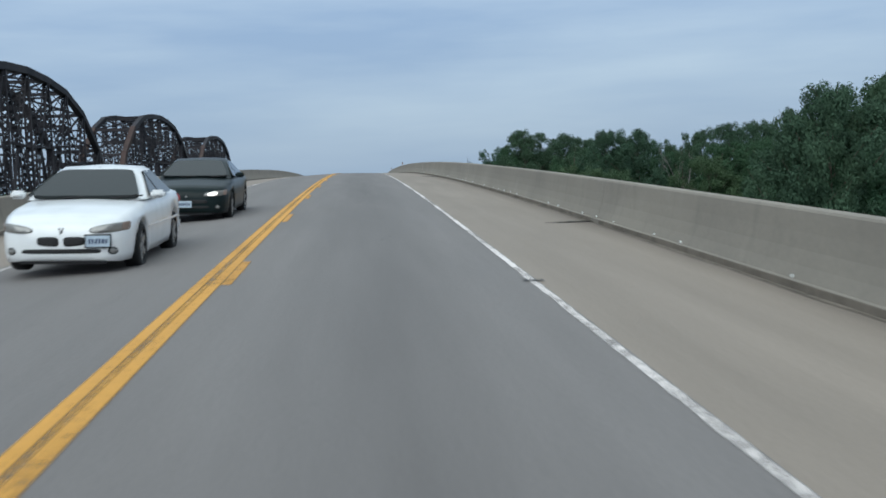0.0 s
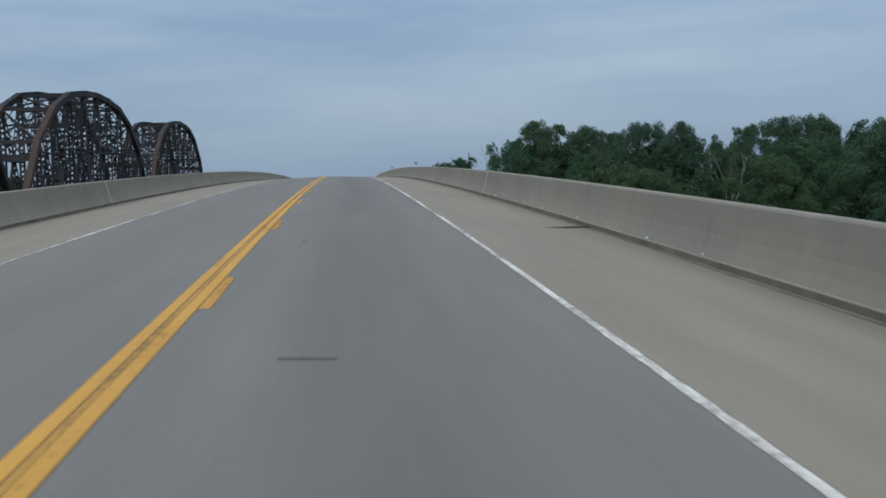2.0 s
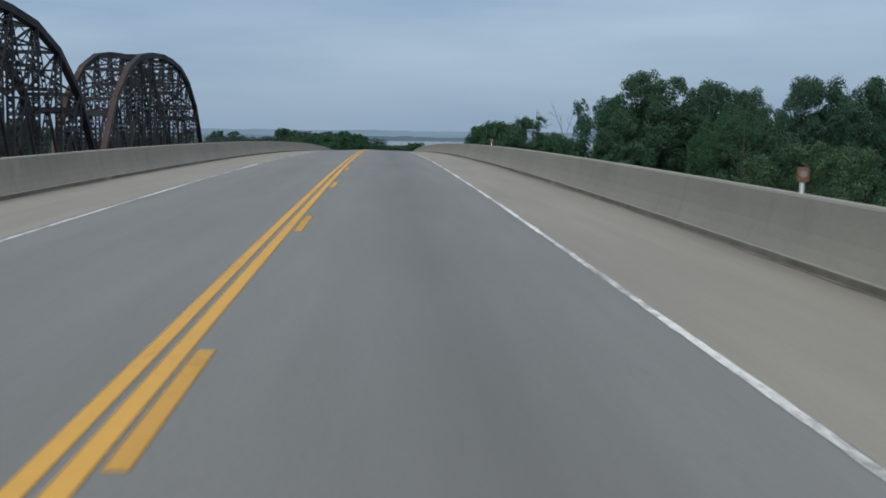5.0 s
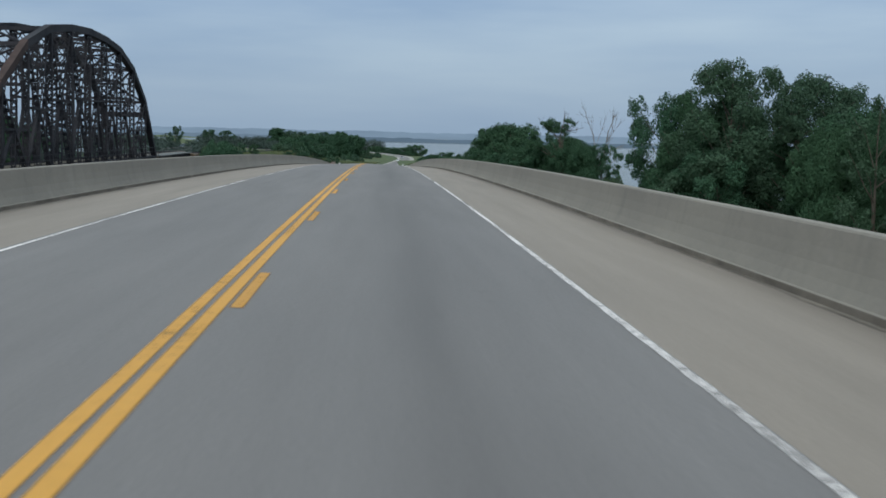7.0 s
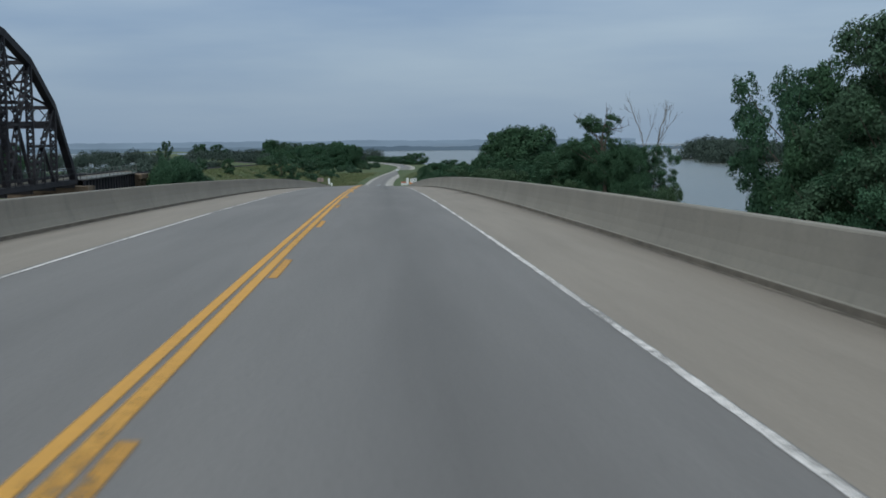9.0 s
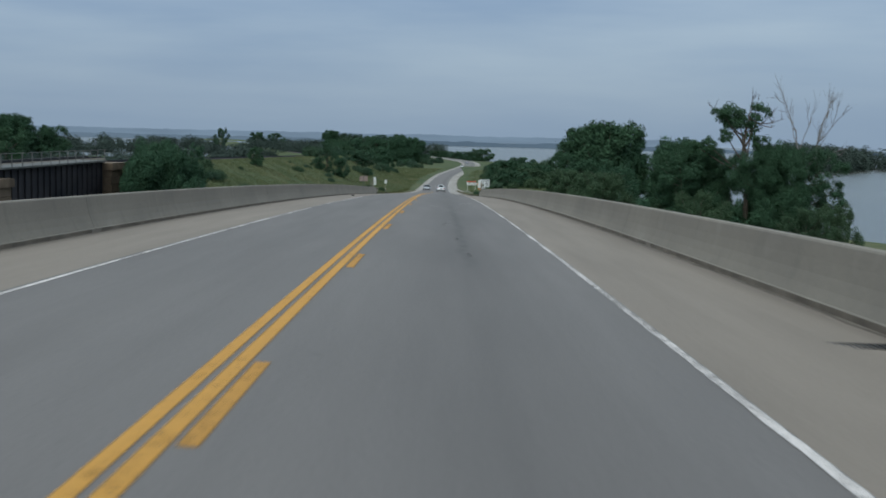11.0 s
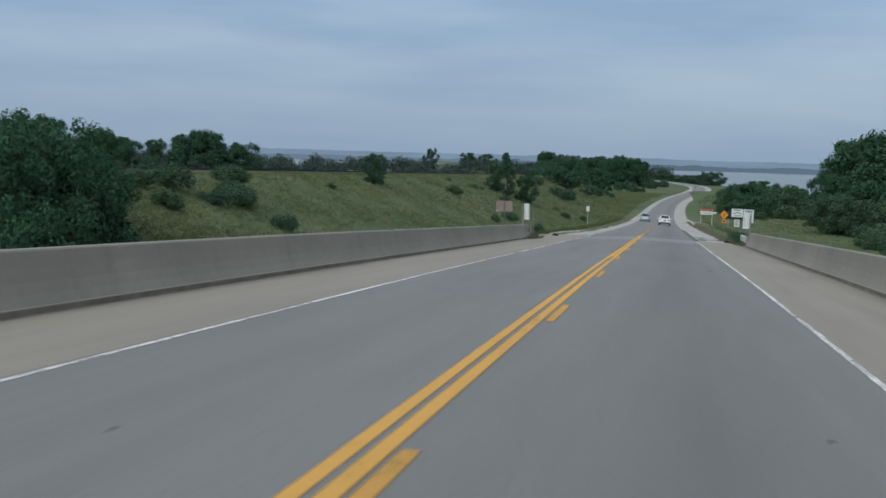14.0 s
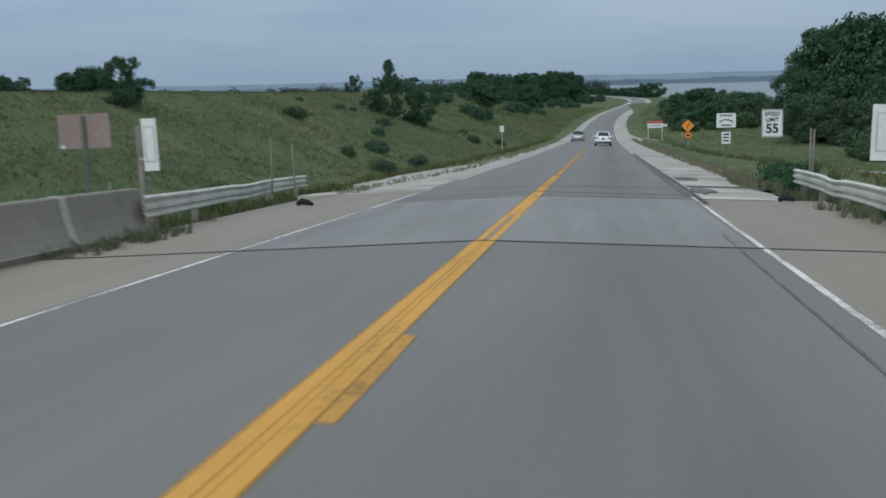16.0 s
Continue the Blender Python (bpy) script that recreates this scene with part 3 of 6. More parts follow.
# sealed joints across the deck and the start of the approach slabs
for y, x0, x1 in ((62.3, -6.2, 6.2), (379.0, -6.2, 6.2), (390.6, -3.5, 5.4), (392.3, -3.5, 3.7), (395.9, -3.2, 3.6)):
    strip("sealed_joint", [x0] + [v for v in (-3.54, -1.8, 0.0, 1.9, 3.72) if x0 + 0.1 < v < x1 - 0.1] + [x1], y, y + 0.10, TAR, 0.008, 0.006, 1.0, parent=road)
GROOVE = two_scale("worn_groove", (0.105, 0.098, 0.094), 0.2, 1.0, 20.0, 0.85, 0, 0.1)
groove = random.Random(9)
for k in range(9):
    y = 173.4 + 0.72 * k
    x0 = -2.95 + 0.05 * k + groove.uniform(-0.1, 0.1)
    strip("groove", [x0, x0 + groove.uniform(0.5, 0.95)], y, y + 0.05, GROOVE, 0.003, 0.004, 1.0, parent=road)
    if k % 2:
        strip("groove", [-0.85, -0.85 + groove.uniform(0.25, 0.4)], y, y + 0.05, GROOVE, 0.003, 0.004, 1.0, parent=road)
for y, x, w in ((45.6, 3.56, 0.22), (-8.4, 3.55, 0.24), (292.8, -0.13, 0.34), (295.6, -0.13, 0.36), (274.0, -0.1, 0.3)):
    strip("tar_mark", [x, x + w], y, y + 0.10, TAR, 0.014, 0.004, 1.0, parent=road)
strip("tar_mark", [1.05, 1.47], 31.0, 31.06, GROOVE, 0.005, 0.004, 1.0, parent=road)
for y in (1.3, 45.2, 248.7):
    g = empty("drain_grate", Matrix.Translation(place(5.8, y, 0.0)))
    tagged(g, "rusty slotted drain grate across the shoulder", "drain grate", "deck drains")
    for k in range(14):
        b = bmesh.new()
        box(b, (-0.45 + k * 0.066, -0.13, -0.004), (-0.42 + k * 0.066, 0.13, 0.012))
        part("bar", b, TAR, g)
    b = bmesh.new()
    for s in (-0.15, 0.13):
        box(b, (-0.47, s, -0.004), (0.49, s + 0.02, 0.014))
    part("rim", b, TAR, g)

# railway bed along the top of the embankment
bm = bmesh.new()
rows = []
for y in stations(368, 1000, 8):
    z = float(np.interp(y, RAIL_Y, RAIL_Z))
    x = -38.0 - 0.75 * max(0, y - 700) ** 1.05 * 0.2
    rows.append([bm.verts.new((x + o, y, z + dz)) for o, dz in ((-3.0, -0.2), (-1.8, 0.14), (1.8, 0.14), (3.0, -0.2))])
for a, b in zip(rows, rows[1:]):
    for i in range(3):
        bm.faces.new((a[i], a[i + 1], b[i + 1], b[i]))
ballast = tagged(mesh_object("railway_bed", bm, BALLAST), "dark ballast bed with rails along the embankment", "railway track", kind="structure")
for o in (-0.75, 0.75):
    bm = bmesh.new()
    ys = stations(368, 1000, 8)
    for a, b in zip(ys, ys[1:]):
        pa, pb = (Vector((-38.0 - 0.75 * max(0, y - 700) ** 1.05 * 0.2 + o, y, float(np.interp(y, RAIL_Y, RAIL_Z)) + 0.23)) for y in (a, b))
        beam(bm, pa, pb, 0.07, 0.18)
    part("rail", bm, RUST, ballast)

# deck under the roadway, and plain piers
deck = strip("bridge_deck", [-6.75, -3, 0, 3, 6.75], -150, BRIDGE_END, CONCRETE, -0.13, 0.30, 8)
tagged(deck, "plain concrete bridge deck slab", "bridge deck", kind="structure")
for x in (-5.0, -1.7, 1.7, 5.0):
    bm = bmesh.new()
    ys = stations(-150, BRIDGE_END - 1, 10)
    for a, b in zip(ys, ys[1:]):
        beam(bm, (x, a, float(surf(x, a)) - 1.15), (x, b, float(surf(x, b)) - 1.15), 0.45, 1.4)
    part("girder", bm, CONCRETE, deck)
for y in (-120, -62, 0, 62.3, 125, 188, 250, 315):
    bm = bmesh.new()
    zt = float(prof(y)) - 1.95
    box(bm, (-5.8, y - 0.7, zt - 1.2), (5.8, y + 0.7, zt), None, 0.06)
    for x in (-3.8, 3.8):
        cyl(bm, (x, y, (zt - 1.2 - 21) / 2), (0, 0, 1), 0.65, zt - 1.2 + 21, sides=20)
    tagged(mesh_object("bridge_pier", bm, CONCRETE), "plain concrete bridge pier standing in the flood", "pier", "bridge piers")

# parapets: sloped concrete safety shape, in panels between open joints
PARAPET = [(0.0, 0.0), (0.0, 0.09), (0.040, 0.10), (0.105, 0.24), (0.160, 0.40), (0.200, 0.58), (0.235, 0.80), (0.255, 0.826), (0.43, 0.826), (0.45, 0.80), (0.45, -0.35), (0.0, -0.35)]
SEAMS = (63.1, 380.2)
JOINTS = [-150, -62, 1.0, 63.1, 125, 188, 264.0, 291.3, 380.2, BRIDGE_END - 0.7]


def parapet(side, name):
    root = empty(name, Matrix.Translation((side * HALF, 0, 0)))
    for a, b in zip(JOINTS, JOINTS[1:]):
        bm = bmesh.new()
        rings = []
        for y in stations(a + 0.008, b - 0.008, 5):
            rings.append([bm.verts.new((side * p, y, float(surf(HALF, y)) + z)) for p, z in PARAPET])
        for r, s in zip(rings, rings[1:]):
            for i in range(len(r)):
                bm.faces.new((r[i], r[(i + 1) % len(r)], s[(i + 1) % len(r)], s[i]))
        bm.faces.new(rings[0])
        bm.faces.new(rings[-1][::-1])
        bmesh.ops.recalc_face_normals(bm, faces=bm.faces)
        part("panel", bm, BARRIER, root)
        if b in SEAMS:
            # paler patched end of the next panel, and a dark gap before it
            bm = bmesh.new()
            outer = [(p - 0.008, z + (0.008 if z > 0.81 else 0)) for p, z in PARAPET[2:9]]
            inner = [(p + 0.02, z - 0.02) for p, z in PARAPET[2:9]][::-1]
            rings = [[bm.verts.new((side * p, y, float(surf(HALF, y)) + z)) for p, z in outer + inner] for y in (b + 0.035, b + 0.26)]
            n = len(rings[0])
            for i in range(n):
                bm.faces.new((rings[0][i], rings[0][(i + 1) % n], rings[1][(i + 1) % n], rings[1][i]))
            bm.faces.new(rings[0])
            bm.faces.new(rings[1][::-1])
            bmesh.ops.recalc_face_normals(bm, faces=bm.faces)
            part("patched_edge", bm, PALE_CONCRETE, root)
        bm = bmesh.new()
        toe = [[bm.verts.new((side * p, y, float(surf(HALF, y)) + z)) for p, z in ((-0.004, 0.0), (-0.004, 0.082), (0.003, 0.085), (0.010, 0.080), (0.02, 0.04), (0.02, 0.0))] for y in stations(a + 0.35, b - 0.35, 5)]
        for r, s in zip(toe, toe[1:]):
            for i in range(6):
                bm.faces.new((r[i], r[(i + 1) % 6], s[(i + 1) % 6], s[i]))
        bmesh.ops.recalc_face_normals(bm, faces=bm.faces)
        part("dirty_toe", bm, DIRT, root)
    return tagged(root, "stained grey concrete bridge parapet with sloped face", "barrier", kind="structure")


DIRT_R = random.Random(3)
for side in (-1, 1):
    edge = {}

    def ragged(y):
        w = edge.setdefault(round(y, 2), DIRT_R.uniform(0.05, 0.12))
        return [HALF - w, HALF] if side > 0 else [-HALF, -HALF + w]

    tagged(strip("dirt_band", ragged, -150, BRIDGE_END - 1.5, DIRT, 0.006, 0.004, 1.0), "dark strip of road dirt along the parapet's foot", "dirt", kind="structure")


right_wall = parapet(1, "wall_right")
bm = bmesh.new()
box(bm, (-0.012, -0.016, -0.018), (0.012, 0.016, 0.018), Euler((0.3, 0.4, 0.2)).to_matrix().to_4x4(), 0.008)
chip_mesh = bpy.data.meshes.new("chip")
bm.to_mesh(chip_mesh)
bm.free()
chip_mesh.materials.append(SIGN_WHITE)
chip_y = -14.8
for k in range(26):
    chip_y += DIRT_R.choice((1.4, 1.5, 2.9, 4.3, 5.6))
    y = chip_y
    data_part("chip", chip_mesh, right_wall, Matrix.Translation((0.035, y, float(surf(HALF, y)) + 0.125)) @ Euler((0, 0, k * 1.3)).to_matrix().to_4x4())
parapet(-1, "wall_left")

# ---- old railway bridge: three camelback truss spans, then a plate girder ----
TRUSS_NEAR, TRUSS_FAR, RAIL_BED = -34.6, -41.0, -1.0
SPAN = 87.0


def chord_height(u):
    """Height of the top chord over the bottom one, u from 0 to 1 along the span."""
    s = min(u, 1 - u)
    pts = ((0.0, 0.0), (0.1, 8.6), (0.2, 13.0), (0.3, 15.2), (0.4, 16.0), (0.5, 16.3))
    return float(np.interp(s, [p[0] for p in pts], [p[1] for p in pts]))


def laced(a, b, depth, width, ladder=False):
    """A built-up member: two side plates joined by crossed lacing bars, or by batten plates like a ladder."""
    bm = bmesh.new()
    a, b = Vector(a), Vector(b)
    d = b - a
    n = d.normalized()
    across = Vector((0, 1, 0)) if abs(n.y) < 0.75 else Vector((0, 0, 1))
    across = (across - n * across.dot(n)).normalized()
    side = Vector((width / 2, 0, 0))
    for s in (-1, 1):
        beam(bm, a + side * s, b + side * s, 0.08 if ladder else 0.15, depth * 0.74, across)
    k = max(3, int(d.length / (0.95 if ladder else width * 1.1)))
    for i in range(k):
        p, q = a + d * (i / k), a + d * ((i + 1) / k)
        for face in (-depth * 0.37, depth * 0.37):
            f = across * face
            if ladder:
                m = p.lerp(q, 0.5)
                beam(bm, m - n * 0.13 + f, m + n * 0.13 + f, width, 0.02, across)
            else:
                beam(bm, p + side + f, q - side + f, 0.09, 0.02, across)
                beam(bm, p - side + f, q + side + f, 0.09, 0.02, across)
    return bm


def solid(a, b, w, h, up=(1, 0, 0)):
    return beam(bmesh.new(), a, b, w, h, up)


def truss_span(y_mid):
    root = empty("steel_truss_span", Matrix.Translation((0, y_mid, RAIL_BED)))
    panels = 10
    ys = [-SPAN / 2 + 1.0 + (SPAN - 2.0) * k / panels for k in range(panels + 1)]
    hs = [chord_height(k / panels) for k in range(panels + 1)]
    for x in (TRUSS_NEAR, TRUSS_FAR):
        part("bottom_chord", solid((x, ys[0], 0), (x, ys[-1], 0), 0.55, 0.7), RUST, root)
        for k in range(panels):
            end = k in (0, panels - 1)
            a, b = (x, ys[k], hs[k]), (x, ys[k + 1], hs[k + 1])
            part("end_post" if end else "top_chord", solid(a, b, 0.8, 0.75), RUST_RED if k in (0, 1) else RUST, root)
        for k in range(1, panels):
            part("vertical", laced((x, ys[k], 0), (x, ys[k], hs[k]), 0.50, 0.62), RUST, root)
        for k in range(1, panels - 1):
            # diagonals fall towards the middle, with half panels in the tall bays
            lo, hi = (k + 1, k) if k < panels / 2 else (k, k + 1)
            part("diagonal", laced((x, ys[hi], hs[hi]), (x, ys[lo], 0), 0.40, 0.46, True), RUST, root)
            mid = ((ys[lo] + ys[hi]) / 2, hs[hi] / 2)
            part("sub_strut", solid((x, ys[hi], 0), (x, *mid), 0.28, 0.3), RUST, root)
            part("sub_vertical", laced((x, mid[0], 0), (x, *mid), 0.34, 0.36, True), RUST, root)
            part("sub_strut", laced((x, ys[hi], mid[1]), (x, ys[lo], mid[1] * 0.98), 0.32, 0.34), RUST, root)
            if hs[hi] > 12:
                part("sub_diagonal", laced((x, ys[lo], hs[lo]), (x, *mid), 0.30, 0.36, True), RUST, root)
    xm = (TRUSS_NEAR + TRUSS_FAR) / 2
    for k in range(1, panels):
        z = hs[k]
        bm = bmesh.new()
        beam(bm, (TRUSS_NEAR, ys[k], z - 0.1), (TRUSS_FAR, ys[k], z - 0.1), 0.35, 0.4)
        low = max(6.6, z - 4.2)
        heavy = k in (1, panels - 1)
        beam(bm, (TRUSS_NEAR, ys[k], low), (TRUSS_FAR, ys[k], low), 0.5 if heavy else 0.25, 0.8 if heavy else 0.35)
        deep = low
        while z - deep > 1.0:
            top = min(z, deep + 2.1)
            for i in range(4):
                xa = TRUSS_NEAR + (TRUSS_FAR - TRUSS_NEAR) * i / 4
                xb = TRUSS_NEAR + (TRUSS_FAR - TRUSS_NEAR) * (i + 1) / 4
                beam(bm, (xa, ys[k], top), (xb, ys[k], deep), 0.08, 0.11)
                beam(bm, (xa, ys[k], deep), (xb, ys[k], top), 0.08, 0.11)
            beam(bm, (TRUSS_NEAR, ys[k], top), (TRUSS_FAR, ys[k], top), 0.16, 0.22)
            deep = top
        beam(bm, (TRUSS_NEAR, ys[k], low), (TRUSS_NEAR - 1.4, ys[k], low - 1.6), 0.12, 0.2)
        beam(bm, (TRUSS_FAR, ys[k], low), (TRUSS_FAR + 1.4, ys[k], low - 1.6), 0.12, 0.2)
        part("sway_frame", bm, RUST, root)
        if k < panels - 1:
            bm = bmesh.new()
            for p, q in ((TRUSS_NEAR, TRUSS_FAR), (TRUSS_FAR, TRUSS_NEAR)):
                beam(bm, (p, ys[k], z - 0.1), (q, ys[k + 1], hs[k + 1] - 0.1), 0.2, 0.22)
            part("top_lateral", bm, RUST, root)
    for k in range(panels + 1):
        part("floor_beam", solid((TRUSS_NEAR, ys[k], -0.3), (TRUSS_FAR, ys[k], -0.3), 0.4, 0.9, (0, 0, 1)), RUST, root)
    for x in (TRUSS_NEAR + 0.7, TRUSS_FAR - 0.7):
        for dz in (1.0, 1.6):
            part("handrail", solid((x, ys[0], dz), (x, ys[-1], dz), 0.06, 0.06, (0, 0, 1)), RUST, root)
        for k in range(35):
            part("railing_post", solid((x, ys[0] + 2.5 * k, 0.2), (x, ys[0] + 2.5 * k, 1.6), 0.07, 0.07), RUST, root)
    for x in (xm - 1.1, xm + 1.1):
        part("stringer", solid((x, ys[0], -0.15), (x, ys[-1], -0.15), 0.35, 0.9, (0, 0, 1)), RUST, root)
    return tagged(root, "rusted dark steel camelback railway truss span", "truss bridge", "railway truss spans")


first = truss_span(286.0)
for y in (199.0, 112.0):
    copy_thing(first, Matrix.Translation((0, y, RAIL_BED)))


def rail_track(y0, y1, z0, z1, name):
    """Ties and rails on the deck."""
    root = empty(name, Matrix.Translation(((TRUSS_NEAR + TRUSS_FAR) / 2, y0, z0)))
    for x in (-0.75, 0.75):
        part("rail", beam(bmesh.new(), (x, 0, 0.28), (x, y1 - y0, z1 - z0 + 0.28), 0.07, 0.16), RUST, root)
    bm = bmesh.new()
    n = int((y1 - y0) / 0.75)
    for k in range(n):
        y = 0.75 * k
        z = (z1 - z0) * y / (y1 - y0)
        box(bm, (-1.5, y, z), (1.5, y + 0.24, z + 0.2))
    tie = part("ties", bm, WEATHERED_WOOD, root)
    tie["kind"] = "stuff"
    return tagged(root, "railway track of timber ties and rusty rails", "railway track")


rail_track(68, 370, -0.3, -0.95, "railway_track")


def plate_girder(y0, y1, z):
    root = empty("plate_girder_span", Matrix.Translation((0, y0, z)))
    length = y1 - y0
    for x in (TRUSS_NEAR + 0.4, TRUSS_FAR - 0.0):
        part("web", solid((x, 0, -2.0), (x, length, -2.0), 0.06, 3.8, (0, 0, 1)), RUST, root)
        for dz in (-0.1, -3.9):
            part("flange", solid((x, 0, dz), (x, length, dz), 0.55, 0.12, (0, 0, 1)), RUST, root)
        for k in range(int(length / 1.6) + 1):
            part("stiffener", solid((x + 0.12, k * 1.6, -3.85), (x + 0.12, k * 1.6, -0.15), 0.16, 0.16), RUST, root)
    bm = bmesh.new()
    box(bm, (TRUSS_FAR - 0.4, 0, -0.05), (TRUSS_NEAR + 0.9, length, 0.10))
    part("walkway", bm, DULL_STEEL, root)
    for k in range(int(length / 2.4) + 1):
        part("railing_post", solid((TRUSS_NEAR + 0.85, k * 2.4, 0.1), (TRUSS_NEAR + 0.85, k * 2.4, 1.25), 0.07, 0.07), DULL_STEEL, root)
    for dz in (0.7, 1.22):
        part("handrail", solid((TRUSS_NEAR + 0.85, 0, dz), (TRUSS_NEAR + 0.85, length, dz), 0.05, 0.05, (0, 0, 1)), DULL_STEEL, root)
    return tagged(root, "black riveted plate girder span with a light handrail", "girder bridge")


plate_girder(331.0, 360.5, -0.85)


def stone_pier(y, top, width=3.2):
    bm = bmesh.new()
    courses = int((top + 21) / 0.75)
    for k in range(courses):
        z = top - 0.75 * (k + 1)
        s = 0.02 * k + (0.25 if k == 0 else 0)
        j = random.uniform(-0.03, 0.03)
        box(bm, (TRUSS_FAR - 1.6 - s + j, y - width / 2 - s, z + 0.02), (TRUSS_NEAR + 1.3 + s + j, y + width / 2 + s, z + 0.75), None, 0.04)
    return tagged(mesh_object("stone_pier", bm, STONE), "weathered brown stone railway bridge pier", "pier", "railway piers")


for y, top in ((68.5, -1.6), (155.5, -1.6), (242.5, -1.6), (330.3, -1.6), (362.7, -1.05)):
    stone_pier(y, top, 3.2 if top < -1.2 else 4.4)

# ---- trees ----
def leaf_cloud(blobs, leaf, density, rng):
    """Leaf cards thrown over a set of blobs (centre, radius, squash); returns verts and faces."""
    V, count = [], 0
    for c, r, sq in blobs:
        n = max(10, int(density * r * r))
        d = rng.normal(size=(n, 3))
        d /= np.linalg.norm(d, axis=1)[:, None]
        rad = r * (1.0 - 0.5 * rng.random(n) ** 2.2) * (1 + 0.20 * np.sin(d[:, 0] * 5 + c[0]) * np.sin(d[:, 2] * 6 + c[1]))
        p = np.asarray(c) + d * rad[:, None] * np.array([1, 1, sq])
        nrm = d * 1.0 + rng.normal(size=(n, 3)) * 0.45 + np.array([0, 0, 0.25])
        nrm /= np.linalg.norm(nrm, axis=1)[:, None]
        t = np.cross(nrm, rng.normal(size=(n, 3)))
        t /= np.linalg.norm(t, axis=1)[:, None]
        b = np.cross(nrm, t)
        s = leaf * (0.55 + 0.9 * rng.random(n))[:, None]
        V.append(np.stack([p - t * s, p - b * s * 0.6 + nrm * s * 0.12, p + t * s, p + b * s * 0.6 + nrm * s * 0.12], 1).reshape(-1, 3))
        count += n
    return np.concatenate(V), np.arange(count * 4).reshape(count, 4)


def cloud_mesh(name, V, F, mat):
    me = bpy.data.meshes.new(name)
    me.from_pydata(V.tolist(), [], F.tolist())
    me.materials.append(mat)
    return me


def make_tree(height, spread, seed, leaf_mat, leaf=0.14, density=200, trunk_h=0.2, lobes=22, cone=0.0, fill=0.45):
    """A tree with a tapered trunk, limbs out to its lobes and a billowing crown of leaf clumps, at the origin."""
    rng = np.random.default_rng(seed)
    root = empty("tree")
    bm = bmesh.new()
    r0 = height * 0.014 + 0.07
    lean = rng.normal(0, 0.03, 2)
    spine = [Vector((lean[0] * height * t * t, lean[1] * height * t * t, height * t * 0.86)) for t in (0, 0.15, 0.35, 0.55, 0.75, 1.0)]
    tube(bm, spine, [r0 * 1.35, r0, r0 * 0.8, r0 * 0.55, r0 * 0.32, 0.03], 7)
    low = trunk_h * height
    blobs = []
    turn = rng.uniform(0, 6.28)
    for k in range(lobes):
        t = (k + 0.5) / lobes
        if cone:
            env = (1.05 - t) * cone
        else:
            env = math.sqrt(max(0.05, 1 - ((t - 0.46) / 0.62) ** 2))
        ang = turn + k * 2.399 + rng.normal(0, 0.25)
        big = spread * rng.uniform(0.29, 0.44) * (1.08 - 0.30 * t) * (1 if not cone else 0.8)
        q = max(0.0, spread * env * (1.08 if k % 3 else 0.55) * rng.uniform(0.85, 1.12) - big * 0.8)
        z = low + (height - low) * t ** 0.9 - big * 0.25
        if k == lobes - 1:
            q, z = q * 0.3, height - big * 0.85
        c = Vector((math.cos(ang) * q + lean[0] * z, math.sin(ang) * q + lean[1] * z, max(big * 0.7, min(z, height - big * 0.9))))
        if fill:
            blobs.append((tuple(c), big * 0.8, 0.8, fill))
        for _ in range(10):
            d = Vector(rng.normal(0, 1, 3)) + Vector((math.cos(ang), math.sin(ang), 0.5)) * 0.6
            d.normalize()
            blobs.append((tuple(c + Vector((d.x, d.y, d.z * 0.8)) * big * rng.uniform(0.6, 0.95)), big * rng.uniform(0.24, 0.46), rng.uniform(0.7, 0.95), 1.0))
        base = spine[0].lerp(spine[-1], min(0.95, max(0.15, (c.z / height - 0.14) / 0.9)))
        mid = base.lerp(c, 0.5) + Vector((0, 0, -0.06 * q))
        tube(bm, [base, mid, c, c + Vector((math.cos(ang), math.sin(ang), 0.9)) * big * 0.9], [r0 * 0.42 * (1 - t * 0.6), r0 * 0.26 * (1 - t * 0.6), 0.05, 0.015], 5)
    part("trunk", bm, BARK, root)
    V, F, n = [], [], 0
    for share in sorted(set(b[3] for b in blobs)):
        v, f = leaf_cloud([b[:3] for b in blobs if b[3] == share], leaf, density * share, rng)
        V.append(v)
        F.append(f + n)
        n += len(v)
    data_part("crown", cloud_mesh("crown", np.concatenate(V), np.concatenate(F), leaf_mat), root)
    return root


def make_shrub(height, spread, seed, leaf_mat, leaf=0.2, density=80):
    rng = np.random.default_rng(seed)
    root = empty("shrub")
    stems, blobs = bmesh.new(), []
    for k in range(9):
        a, q = rng.random() * 6.28, spread * math.sqrt(rng.random()) * 0.8
        h = height * (1 - 0.5 * (q / spread) ** 2) * rng.uniform(0.6, 0.85)
        tip = Vector((math.cos(a) * q, math.sin(a) * q, h))
        tube(stems, [(tip.x * 0.2, tip.y * 0.2, 0), (tip.x * 0.7, tip.y * 0.7, h * 0.5), tip], [0.06, 0.04, 0.015], 5)
        blobs.append((tuple(tip * 0.85), spread * rng.uniform(0.28, 0.42), 0.85))
        blobs.append(((tip.x, tip.y, h * 0.45), spread * rng.uniform(0.3, 0.45), 0.8))
    part("stem", stems, BARK, root)
    V, F = leaf_cloud(blobs, leaf, density, rng)
    V[:, 2] = np.maximum(V[:, 2], 0.02)
    data_part("crown", cloud_mesh("crown", V, F, leaf_mat), root)
    return root


